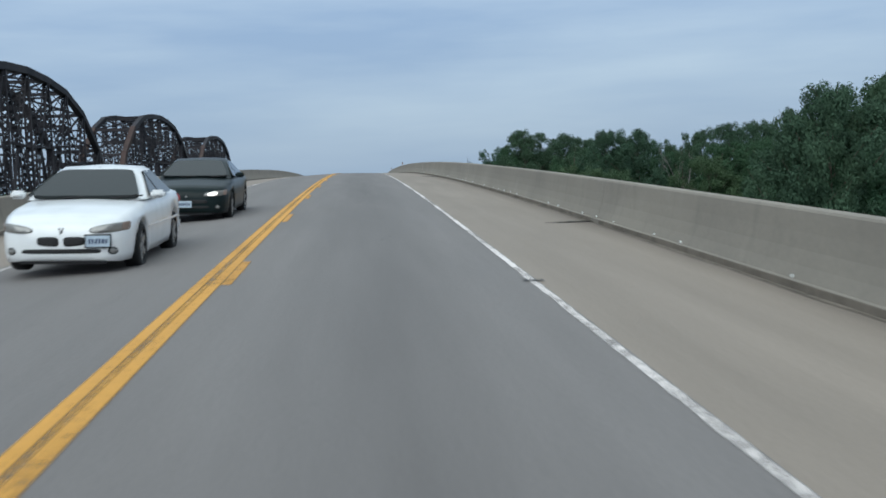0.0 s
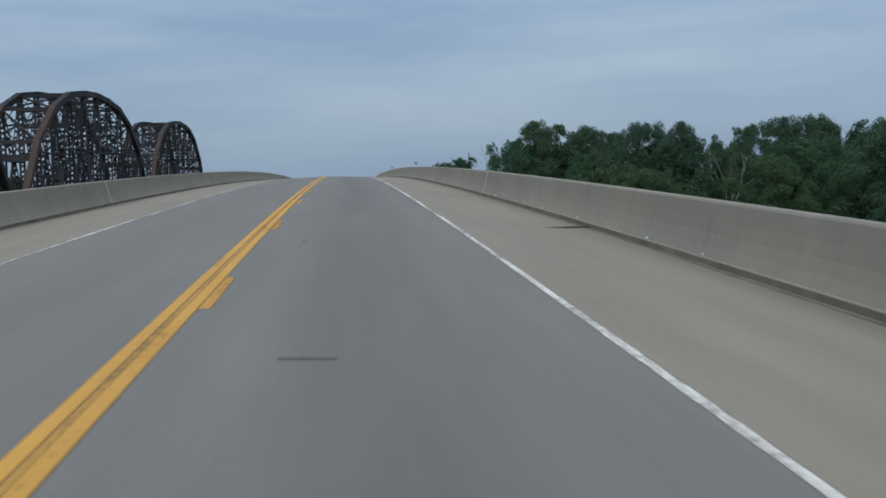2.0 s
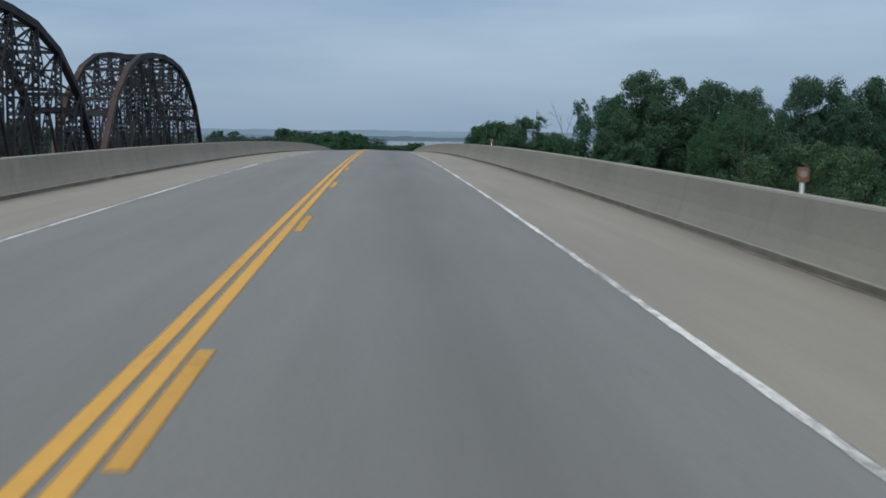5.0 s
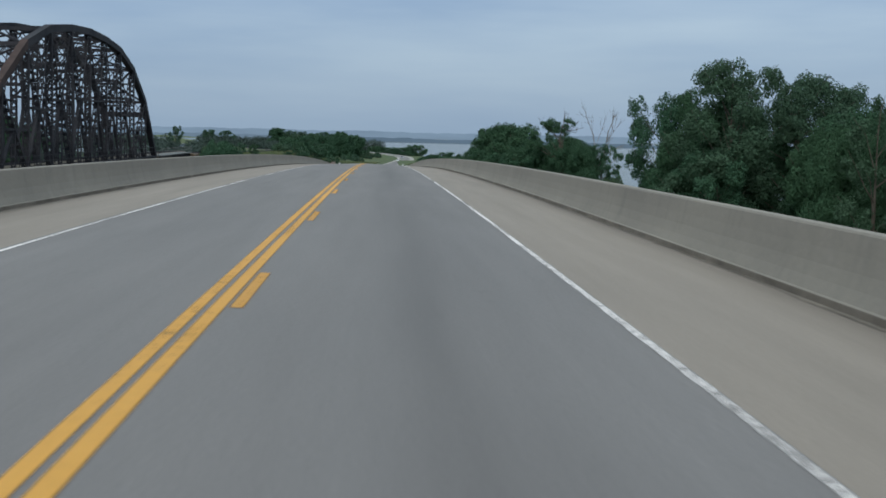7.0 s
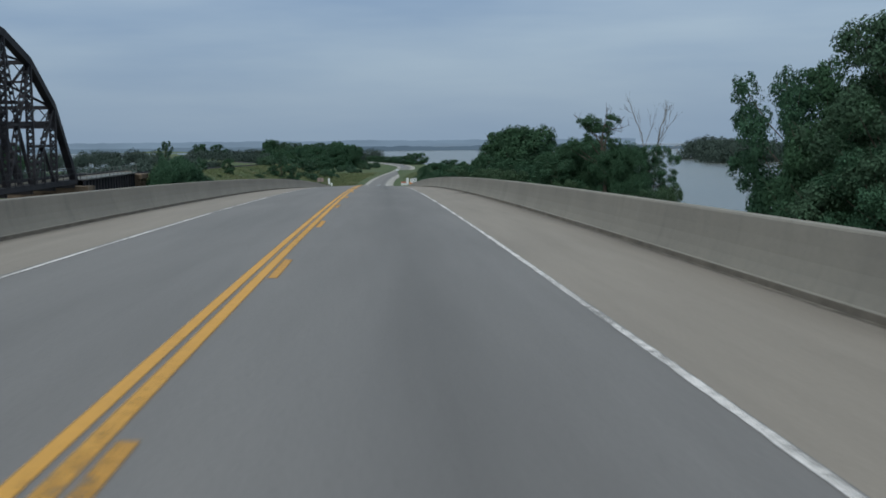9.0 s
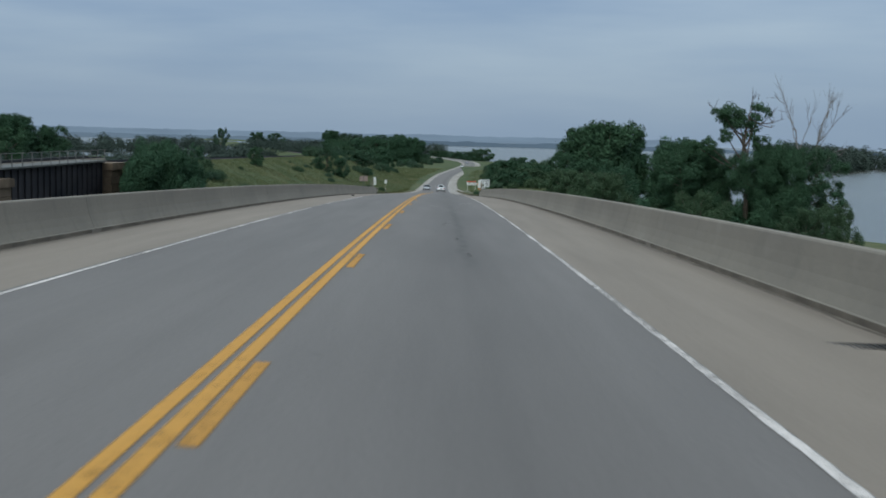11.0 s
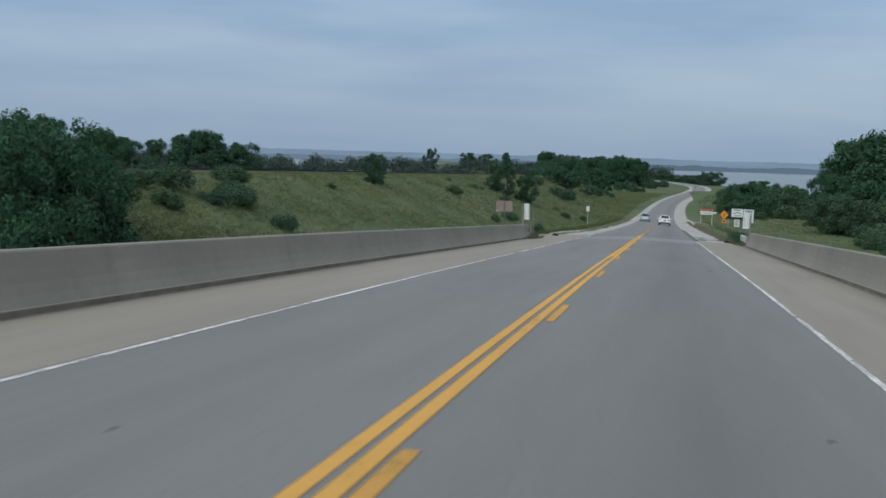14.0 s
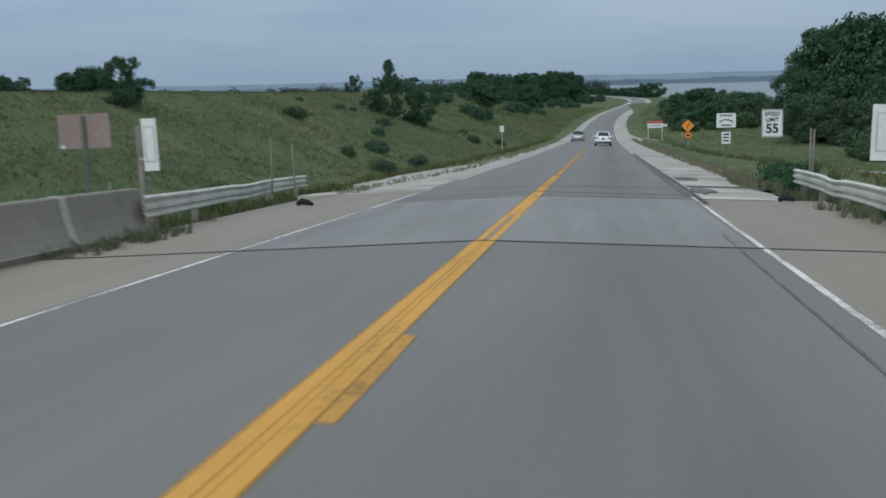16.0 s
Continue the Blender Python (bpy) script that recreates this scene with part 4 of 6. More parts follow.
def make_dead_tree(height, seed):
    rng = np.random.default_rng(seed)
    root = empty("dead_tree")
    bm = bmesh.new()

    def grow(p, d, length, r, depth):
        q = p + d * length
        m = p.lerp(q, 0.5) + Vector(rng.normal(0, length * 0.05, 3))
        tube(bm, [p, m, q], [r, r * 0.8, r * 0.55], 5)
        if depth:
            for _ in range(3 if depth > 1 else 4):
                nd = (d + Vector(rng.normal(0, 0.42, 3)) + Vector((0, 0, 0.12))).normalized()
                grow(p.lerp(q, rng.uniform(0.55, 1.0)), nd, length * rng.uniform(0.5, 0.75), r * 0.5, depth - 1)

    grow(Vector((0, 0, -0.2)), Vector((0.05, 0.02, 1)).normalized(), height * 0.45, height * 0.016, 4)
    part("trunk", bm, DEAD_WOOD, root)
    return tagged(root, "bare dead tree with bleached grey branches", "tree")


TREE_KINDS = [
    ((24, 8.5, 1, LEAF), "tall green cottonwood with a ragged crown"),
    ((22, 8.5, 2, LEAF, 0.14, 200, 0.16, 24), "broad green cottonwood with a ragged crown"),
    ((19, 7.0, 3, LEAF_DARK, 0.14, 200, 0.15), "dark green bank tree with an uneven crown"),
    ((16, 7.0, 4, LEAF_LIGHT, 0.11, 240, 0.05, 20), "paler green willow on the flooded bank"),
    ((21, 11.5, 5, LEAF_DARK, 0.14, 210, 0.03, 42, 0.0, 0.9), "large dense dark green round-crowned tree"),
    ((9, 2.6, 6, LEAF_DARK, 0.09, 330, 0.02, 28, 1.25, 0.8), "small pointed green tree on the grassy embankment"),
    ((20, 5.5, 7, LEAF, 0.13, 190, 0.35, 9, 0.0, 0.0), "half-bare cottonwood with thin foliage"),
    ((21, 8.0, 8, LEAF, 0.14, 200, 0.14, 22), "green cottonwood with a lopsided crown"),
    ((6, 2.6, 9, LEAF_DARK, 0.08, 420, 0.0, 28, 0.0, 0.8), "young leafy green tree on the grassy embankment"),
    ((10, 6.5, 10, LEAF_DARK, 0.12, 220, 0.0, 26), "low dense dark green tree on wet ground"),
    ((9, 6.5, 14, LEAF_LIGHT, 0.11, 230, 0.0, 26), "low dense pale green willow on wet ground"),
]
SHRUB_KINDS = [
    ((4.5, 3.2, 11, LEAF_DARK, 0.13, 170), "dark green shrub at the foot of the bank"),
    ((3.4, 2.8, 12, LEAF, 0.13, 170), "green shrub on the embankment"),
    ((5.5, 4.2, 13, LEAF_LIGHT, 0.17, 130), "pale green willow scrub"),
]
FAR_FROM = 540


def coarse(args, leaf, density):
    """The same plant with fewer, larger leaves for stands beyond the bridge's end."""
    args = list(args)
    args[4:6] = [(args[4] if len(args) > 4 else leaf) * 1.7, (args[5] if len(args) > 5 else density) * 0.36]
    return args


made_kinds = {}


def put(key, maker, args, m):
    """The first of a kind is built, later ones are copies that share its meshes."""
    if key in made_kinds:
        ob = copy_thing(made_kinds[key], m)
        ob.matrix_basis = m
        return ob
    made_kinds[key] = maker(*args)
    made_kinds[key].matrix_basis = m
    return made_kinds[key]


def plant(kind, x, y, top, half, group="bank trees"):
    """A tree on the ground at x, y whose top reaches the height top and whose crown is about 2 * half across."""
    z = gz(x, y) - 0.15
    if kind in (2, 3, 4) and top - z < 1.9 * half:
        kind = 10 if kind == 3 else 9
    args, label = TREE_KINDS[kind]
    s = (top - z) / args[0]
    w = half / args[1] * 1.1
    if y > FAR_FROM:
        args = coarse(args, 0.14, 200)
    m = Matrix.LocRotScale((x, y, z), Euler((0, 0, (x * 1.7 + y * 0.37) % 6.28)), (w, w, s))
    return tagged(put(("tree", kind, y > FAR_FROM), make_tree, args, m), label, "tree", group)


def bush(kind, x, y, height, wide=1.0, group="bank shrubs"):
    args, label = SHRUB_KINDS[kind]
    s = height / args[0]
    if y > FAR_FROM:
        args = coarse(args, 0.2, 80)
    m = Matrix.LocRotScale((x, y, gz(x, y) - 0.1), Euler((0, 0, (x * 2.3 + y) % 6.28)), (s * wide, s * wide, s))
    return tagged(put(("shrub", kind, y > FAR_FROM), make_shrub, args, m), label, "shrub", group)


# bank woods beside the highway bridge
for kind, x, y, top, half in (
        (0, 46.5, 287, 14.4, 8.0), (2, 40.5, 296, 10.3, 5.2), (1, 57, 291, 13.0, 7.5), (7, 66, 300, 12.4, 7.0), (4, 52, 298, 9.0, 7.5), (2, 44, 281, 3.0, 5.0), (2, 43, 292, 10.8, 4.8), (4, 42, 290, 4.5, 5.5), (4, 62, 283, 8.5, 7.0),
        (0, 61, 252, 12.1, 6.0), (7, 67.5, 246, 11.8, 6.5), (4, 64, 256, 7.5, 6.5), (6, 55, 262, 9.5, 4.5), (4, 55, 272, 6.0, 6.0), (2, 73, 262, 9.6, 6.0), (6, 76.5, 243, 10.6, 4.0), (4, 78, 256, 7.8, 6.5),
        (7, 85, 258, 11.6, 5.5), (0, 93.5, 258, 12.9, 7.0), (1, 105, 270, 13.6, 8.0), (2, 113, 262, 12.2, 7.0), (4, 96, 246, 8.0, 8.0), (4, 108, 250, 9.0, 8.0), (7, 122, 250, 12.5, 8.0), (1, 134, 246, 12.5, 9.0), (4, 120, 232, 9.0, 8.0),
        (3, 42.5, 203, 3.4, 6.2), (3, 75, 218, 4.6, 7.0), (3, 60, 236, 2.6, 6.0), (3, 92, 214, 5.0, 7.5), (2, 82, 226, 7.4, 6.0), (2, 98, 222, 8.0, 6.5),
        (1, 88, 192, 9.8, 8.0), (0, 101, 190, 11.8, 8.0), (4, 112, 200, 9.5, 8.0), (7, 122, 180, 12.6, 9.0), (4, 84, 172, 6.8, 7.0), (3, 76, 160, 3.0, 6.0), (2, 95, 165, 9.0, 8.0),
        (0, 63, 101, 10.2, 7.0), (1, 70, 108, 11.6, 7.5), (7, 58, 90, 9.3, 7.0), (2, 74, 122, 9.6, 7.0), (4, 80, 138, 8.6, 8.0), (3, 64, 128, 2.0, 6.0), (4, 86, 152, 9.0, 8.0), (4, 70, 92, 8.0, 8.0), (3, 56, 108, 1.5, 5.5), (0, 38.5, 66.5, 7.4, 5.0), (7, 34.8, 65.5, 5.6, 3.6), (1, 47, 73, 8.6, 6.5), (4, 41, 72, 3.5, 6.0), (3, 35, 72, -1.0, 5.0), (2, 54, 80, 9.0, 6.5), (4, 46, 82, 4.0, 6.0),
        (4, 34, 390, 2.6, 4.6), (4, 42.5, 384, 2.9, 4.6), (2, 32.4, 385, 0.2, 4.0), (2, 48.8, 387, 2.6, 3.6), (10, 50.2, 381, -4.2, 2.6), (10, 23.4, 394, -1.4, 3.7), (3, 32.5, 375, -2.8, 3.4), (3, 45.5, 377, -4.5, 3.2),
        (4, 52, 600, 8.9, 12.6), (4, 56, 604, 7.6, 9.5), (4, 47, 606, 7.2, 9.0), (4, 44, 592, -1.5, 7.0), (4, 59, 606, 1.0, 6.0), (4, 75, 586, 3.9, 10.5), (3, 44, 562, -6.2, 6.0), (2, 51, 568, -4.6, 6.0), (3, 37, 570, -5.6, 5.5), (2, 50, 584, -2.6, 6.5),
        (2, 26, 640, -8.6, 6.5), (3, 33, 660, -7.8, 7.0), (4, 27, 700, -6.0, 7.0), (4, 40, 690, -7.0, 6.0), (3, 26, 740, -10.4, 5.0), (2, 34, 760, -8.0, 8.0), (2, 45, 862, -7.4, 7.5), (3, 52, 800, -9.0, 8.0), (2, 60, 720, -6.5, 9.0)):
    plant(kind, x, y, top, half)


def half_bare_tree(x, y, top, clumps, twigs):
    """A tall thin cottonwood: a leaning trunk, limbs out to a few leaf clumps and some bare limbs. Clumps: across, metres below the top, radius."""
    rng = np.random.default_rng(77)
    z = gz(x, y) - 0.15
    h = top - z
    root = empty("tree", Matrix.Translation((x, y, z)))
    bm = bmesh.new()
    spine = [Vector((1.7, 0, 0)), Vector((1.9, 0.2, h * 0.35)), Vector((1.2, 0.3, h * 0.6)), Vector((1.4, 0, h * 0.8)), Vector((1.9, 0.2, h * 0.95))]
    tube(bm, spine, [0.36, 0.28, 0.20, 0.12, 0.04], 8)
    blobs = []
    for k, (cx, dz, r) in enumerate(clumps):
        c = Vector((cx, rng.uniform(-0.8, 0.8), h - dz))
        base = spine[1].lerp(spine[3], min(0.95, max(0.2, (c.z / h - 0.56) / 0.5)))
        tube(bm, [base, base.lerp(c, 0.5) + Vector((0, 0, -0.2)), c], [0.13, 0.08, 0.03], 6)
        for _ in range(18):
            d = Vector(rng.normal(0, 1, 3)).normalized()
            blobs.append((tuple(c + d * r * rng.uniform(0.3, 1.0)), r * rng.uniform(0.25, 0.45), rng.uniform(0.7, 1.0)))
    for tx, dz in twigs:
        tip = Vector((tx, rng.uniform(-0.5, 0.5), h - dz))
        base = spine[2].lerp(spine[4], rng.uniform(0.2, 0.8))
        mid = base.lerp(tip, 0.5) + Vector((0.25, 0.1, -0.3))
        tube(bm, [base, mid, tip], [0.10, 0.06, 0.02], 5)
        for _ in range(4):
            q = mid.lerp(tip, rng.uniform(0.2, 0.9))
            tube(bm, [q, q + Vector(rng.normal(0, 0.5, 3)) + Vector((0.2, 0, 0.9))], [0.035, 0.01], 4)
    part("trunk", bm, BARK, root)
    V, F = leaf_cloud(blobs, 0.12, 260, rng)
    data_part("crown", cloud_mesh("crown", V, F, LEAF_DARK), root)
    return tagged(root, "tall half-bare cottonwood with clumps of leaves and bare limbs", "tree", "bank trees")


half_bare_tree(38.2, 384, 8.1, ((-0.6, 2.2, 2.0), (-1.9, 1.6, 1.2), (0.5, 2.6, 1.4), (-1.3, 4.4, 1.1), (2.9, 1.5, 1.3), (2.2, 3.4, 1.3), (3.2, 5.2, 1.2), (-3.4, 5.6, 1.3), (-4.6, 5.9, 0.9)),
               ((6.2, 2.2), (5.2, 0.8), (2.0, -1.6), (2.9, -0.8), (4.6, 3.4), (-3.6, 0.4)))
put(("dead", 0), make_dead_tree, (21, 21), Matrix.LocRotScale((48.7, 389.5, gz(48.7, 389.5) - 0.2), Euler((0, 0, 0.6)), (0.72, 0.72, 1.18)))
for x, y, turn, size in ((88, 250, 2.0, 1.05), (75, 240, 1.1, 1.12), (68, 288, 5.0, 1.0)):
    copy_thing(made_kinds[("dead", 0)], Matrix()).matrix_basis = Matrix.LocRotScale((x, y, gz(x, y) - 0.2), Euler((0, 0, turn)), (0.9, 0.9, size))
R = random.Random(7)
for k in range(150):
    y = R.uniform(405, 960)
    x = float(bend(y)) + 15 + abs(R.gauss(0, 1)) * 16 + (8 if y < 470 else 2)
    if 440 < y < 620 and not 36 < x < 52:
        x = 37 + (x * 7.3) % 14
    elif y < 690 and x > 50:
        x = 26 + (x * 7.3) % 22
    bush(R.choice((0, 1, 2, 2)), x, y, R.uniform(1.6, 3.4) + 0.07 * max(0, x - 22) + 0.7 * float(smooth(580, 660, y)), R.uniform(0.9, 1.4))
for k in range(26):
    bush(R.choice((0, 2)), R.uniform(31, 46), R.uniform(365, 400), R.uniform(3.0, 5.5), R.uniform(1.0, 1.4))

# trees and scrub on the railway side
for kind, x, y, top, half in (
        (8, -30.6, 439.5, 0.15, 1.35), (5, -25.3, 513, 0.9, 2.2), (8, -22.3, 515, -3.0, 1.9), (8, -27.4, 511, -2.8, 1.6), (8, -25, 622, -3.0, 4.6), (8, -29, 640, -3.0, 4.2),
        (4, -27.0, 359.5, 1.3, 4.4), (2, -27.6, 363, 1.7, 3.6), (4, -28.6, 366, 0.9, 4.2), (3, -30.5, 356.5, -4.2, 2.6),
        (4, -177, 626, 8.2, 10.0), (4, -166, 640, 5.0, 8.0), (4, -196, 655, 6.5, 9.0), (2, -215, 640, 7.2, 8.0), (2, -152, 648, 2.5, 7.0),
        (4, -242, 895, 9.2, 12.5), (2, -256, 832, 4.5, 12.0), (2, -225, 905, 3.5, 12.0), (4, -466, 1237, 10.0, 12.0), (7, -196, 1280, 5.3, 6.0), (2, -160, 1270, 2.5, 7.0), (2, -145, 1265, 2.0, 7.0),
        (4, -104, 1360, 5.8, 10.0), (1, -90, 1330, 3.5, 8.0), (7, -76, 1300, 3.0, 8.0), (4, -37, 1243, 3.6, 8.0), (2, -52, 1262, 3.0, 8.0), (4, -62, 1240, 1.5, 8.0), (2, -30, 1180, -1.5, 8.0), (4, -48, 1150, -0.5, 8.0),
        (4, -36, 905, 1.0, 8.5), (4, -47, 930, 0.2, 8.0), (4, -24, 960, 1.6, 8.0), (4, -16, 985, 1.4, 7.0), (4, -58, 900, -1.6, 7.0), (2, -44, 800, -3.0, 6.0), (2, -33, 760, -4.4, 5.5), (4, -62, 960, -1.0, 8.0), (7, -60, 1040, 0.5, 8.0), (2, -30, 850, -4.0, 6.0),
        (4, -20, 1010, -2.0, 7.0), (4, -30, 720, -3.6, 4.8), (2, -38, 700, -3.8, 4.5),
        (4, 33, 1160, -6.3, 9.0), (4, 24, 1190, -9.2, 8.0), (4, 15, 1210, -9.4, 8.0), (4, 5, 1235, -9.6, 8.0), (4, -2, 1250, -9.6, 8.0)):
    plant(kind, x, y, top, half, "railway side trees")
for k, (x, y, h, w) in enumerate(((-28, 368, 5.0, 1.1), (-25, 366, 4.4, 1.0), (-23, 362, 5.5, 1.1),
                                  (-31, 370, 4.0, 0.9), (-19, 362, 5.6, 1.2), (-24, 356, 8.0, 1.1), (-20, 352, 8.0, 1.1))):
    bush(0 if k % 3 else 2, x, y, h, w, "railway side shrubs")
for k in range(64):
    y = R.uniform(540, 1150)
    x = float(bend(y)) - 19 - R.random() * 24
    bush(R.choice((0, 1, 1)), x, y, R.uniform(2.4, 5.2), R.uniform(0.6, 0.9), "railway side shrubs")


# far woods along the flooded fields and the other shore, haze mixed into their leaf colour
def far_woods(name, spots, label, seed, cards=46):
    rng = np.random.default_rng(seed)
    V, F, k = [], [], 0
    for x, y, h, w in spots:
        base = max(gz(x, y), WATER_Z - 0.3)
        blobs = [((x + rng.normal(0, w * 0.35), y + rng.normal(0, w * 0.35), base + h * q), w * rng.uniform(0.35, 0.6), 0.9) for q in (0.08, 0.25, 0.45, 0.62, 0.75)]
        v, f = leaf_cloud(blobs, max(0.34, w * 0.06), 2.8 * cards / (w * w * 0.14), rng)
        V.append(v)
        F.append(f + k)
        k += len(v)
    ob = new(name, cloud_mesh(name, np.concatenate(V), np.concatenate(F), HAZED_LEAF))
    return tagged(ob, label, "woods", kind="stuff")


def woods_line(x0, y0, x1, y1, n, h, w, wander):
    out = []
    for k in range(n):
        t = R.random()
        out.append((x0 + (x1 - x0) * t + R.gauss(0, wander), y0 + (y1 - y0) * t + R.gauss(0, wander), h * R.uniform(0.6, 1.15), w * R.uniform(0.7, 1.3)))
    return out


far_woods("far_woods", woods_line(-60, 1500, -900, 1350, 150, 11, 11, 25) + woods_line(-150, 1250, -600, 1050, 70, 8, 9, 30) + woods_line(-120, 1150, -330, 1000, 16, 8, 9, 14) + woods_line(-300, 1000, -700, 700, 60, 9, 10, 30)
          + woods_line(-90, 820, -330, 560, 40, 6, 8, 14) + woods_line(-85, 620, -170, 900, 46, 4.5, 8, 16) + woods_line(-130, 700, -300, 900, 40, 5, 9, 30) + woods_line(-80, 1150, -160, 1330, 30, 7, 9, 16) + woods_line(-80, 1000, -170, 860, 14, 6, 8, 10), "dark green haze-tinted tree lines between flooded fields", 31)


def far_ridge(name, radius, a0, a1, low, high, seed, colour, label):
    """A plain distant skyline: a long low bank of woods or hills with an uneven top, from bearing a0 to a1. Its haze is
    a painted blue that glows.
    """
    # aerial haze painted as emission: woods and hills give off this blue themselves
    m = material(name + "_haze_glow", tuple(c * 0.2 for c in colour), 1.0, 0.0, 0.0)
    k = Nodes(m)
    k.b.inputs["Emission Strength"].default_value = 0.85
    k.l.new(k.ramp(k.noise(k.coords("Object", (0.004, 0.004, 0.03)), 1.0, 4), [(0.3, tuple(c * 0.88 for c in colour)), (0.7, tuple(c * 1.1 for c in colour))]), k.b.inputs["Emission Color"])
    rng = np.random.default_rng(seed)
    n = int((a1 - a0) * 34)
    t = np.linspace(0, 1, n)
    shape = np.zeros(n)
    for f, w in ((3, 0.45), (8, 0.3), (21, 0.28), (60, 0.22), (160, 0.16), (380, 0.10)):
        shape += w * np.interp(t * f, np.arange(f + 2), rng.random(f + 2))
    top = low + (high - low) * np.clip(shape / 1.35, 0, 1.1)
    ang = np.radians(a0 + (a1 - a0) * t)
    V, F = [], []
    for r, z in ((radius, None), (radius, top), (radius + 60, top * 0 - 24)):
        for i in range(n):
            V.append((math.sin(ang[i]) * r, math.cos(ang[i]) * r, -24.0 if z is None else float(z[i])))
    for b in range(2):
        for i in range(n - 1):
            F.append((b * n + i, b * n + i + 1, (b + 1) * n + i + 1, (b + 1) * n + i))
    me = bpy.data.meshes.new(name)
    me.from_pydata(V, [], F)
    me.materials.append(m)
    return tagged(new(name, me), label, "backdrop", kind="structure")


# each ridge's blue is haze put into its colour, paler with distance
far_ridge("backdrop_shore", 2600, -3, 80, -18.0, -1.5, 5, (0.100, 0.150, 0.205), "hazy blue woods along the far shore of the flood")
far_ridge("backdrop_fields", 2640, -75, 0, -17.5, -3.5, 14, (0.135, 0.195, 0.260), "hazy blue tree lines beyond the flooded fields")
far_ridge("backdrop_hills", 4200, -75, 12, -8.0, 16.0, 9, (0.185, 0.262, 0.350), "hazy pale blue hills on the horizon")
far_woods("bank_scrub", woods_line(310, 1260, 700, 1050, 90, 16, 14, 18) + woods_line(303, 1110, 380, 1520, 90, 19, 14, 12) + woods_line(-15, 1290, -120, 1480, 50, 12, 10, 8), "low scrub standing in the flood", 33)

# ---- cars ----
def car_paint(name, base, metal=0.0, rough=0.25, coat=0.35):
    m = material(name, base, rough, metal, 0.5 if base[0] > 0.1 else 0.10)
    m.node_tree.nodes["Principled BSDF"].inputs["Coat Weight"].default_value = coat
    m.node_tree.nodes["Principled BSDF"].inputs["Coat Roughness"].default_value = 0.08
    k = Nodes(m)
    d = k.noise(k.coords("Object"), 2.5, 5)
    k.colour(k.mix(k.value(d, 0.45, 0.75, 0.0, 0.10 if base[0] > 0.1 else 0.03), base, (0.12, 0.11, 0.10)))
    return m


WHITE_PAINT = car_paint("white_car_paint", (0.74, 0.75, 0.76))
BLACK_PAINT = car_paint("dark_green_car_paint", (0.008, 0.015, 0.016), 0.0, 0.30, 0.02)
SILVER_PAINT = car_paint("silver_car_paint", (0.40, 0.41, 0.43), 0.5, 0.35)
CAR_GLASS = material("dark_car_glass", (0.008, 0.012, 0.013), 0.06, 0.0, 0.26)
RUBBER = two_scale("tyre_rubber", (0.018, 0.018, 0.018), 0.3, 3.0, 30.0, 0.85, 0, 0.2)
RIM = two_scale("dusty_alloy", (0.30, 0.30, 0.30), 0.2, 4.0, 20.0, 0.4, 0.8, 0.0)
BLACK_PLASTIC = two_scale("black_plastic", (0.018, 0.018, 0.019), 0.2, 3.0, 25.0, 0.6, 0, 0.1)
LAMP_GLASS = material("clear_lamp_lens", (0.24, 0.235, 0.225), 0.12, 0.2, 0.5)
AMBER = material("amber_lens", (0.26, 0.19, 0.16), 0.2)
TAIL_RED = material("red_tail_lens", (0.32, 0.02, 0.02), 0.2)
PLATE = two_scale("pale_number_plate", (0.42, 0.50, 0.58), 0.1, 4.0, 20.0, 0.5, 0, 0.0)
PLATE_INK = material("dark_plate_ink", (0.06, 0.08, 0.14), 0.6)
LIT = bpy.data.materials.new("lit_headlamp")
LIT.use_nodes = True
LIT.node_tree.nodes["Principled BSDF"].inputs["Emission Color"].default_value = (1.0, 0.95, 0.85, 1)
LIT.node_tree.nodes["Principled BSDF"].inputs["Emission Strength"].default_value = 1.2


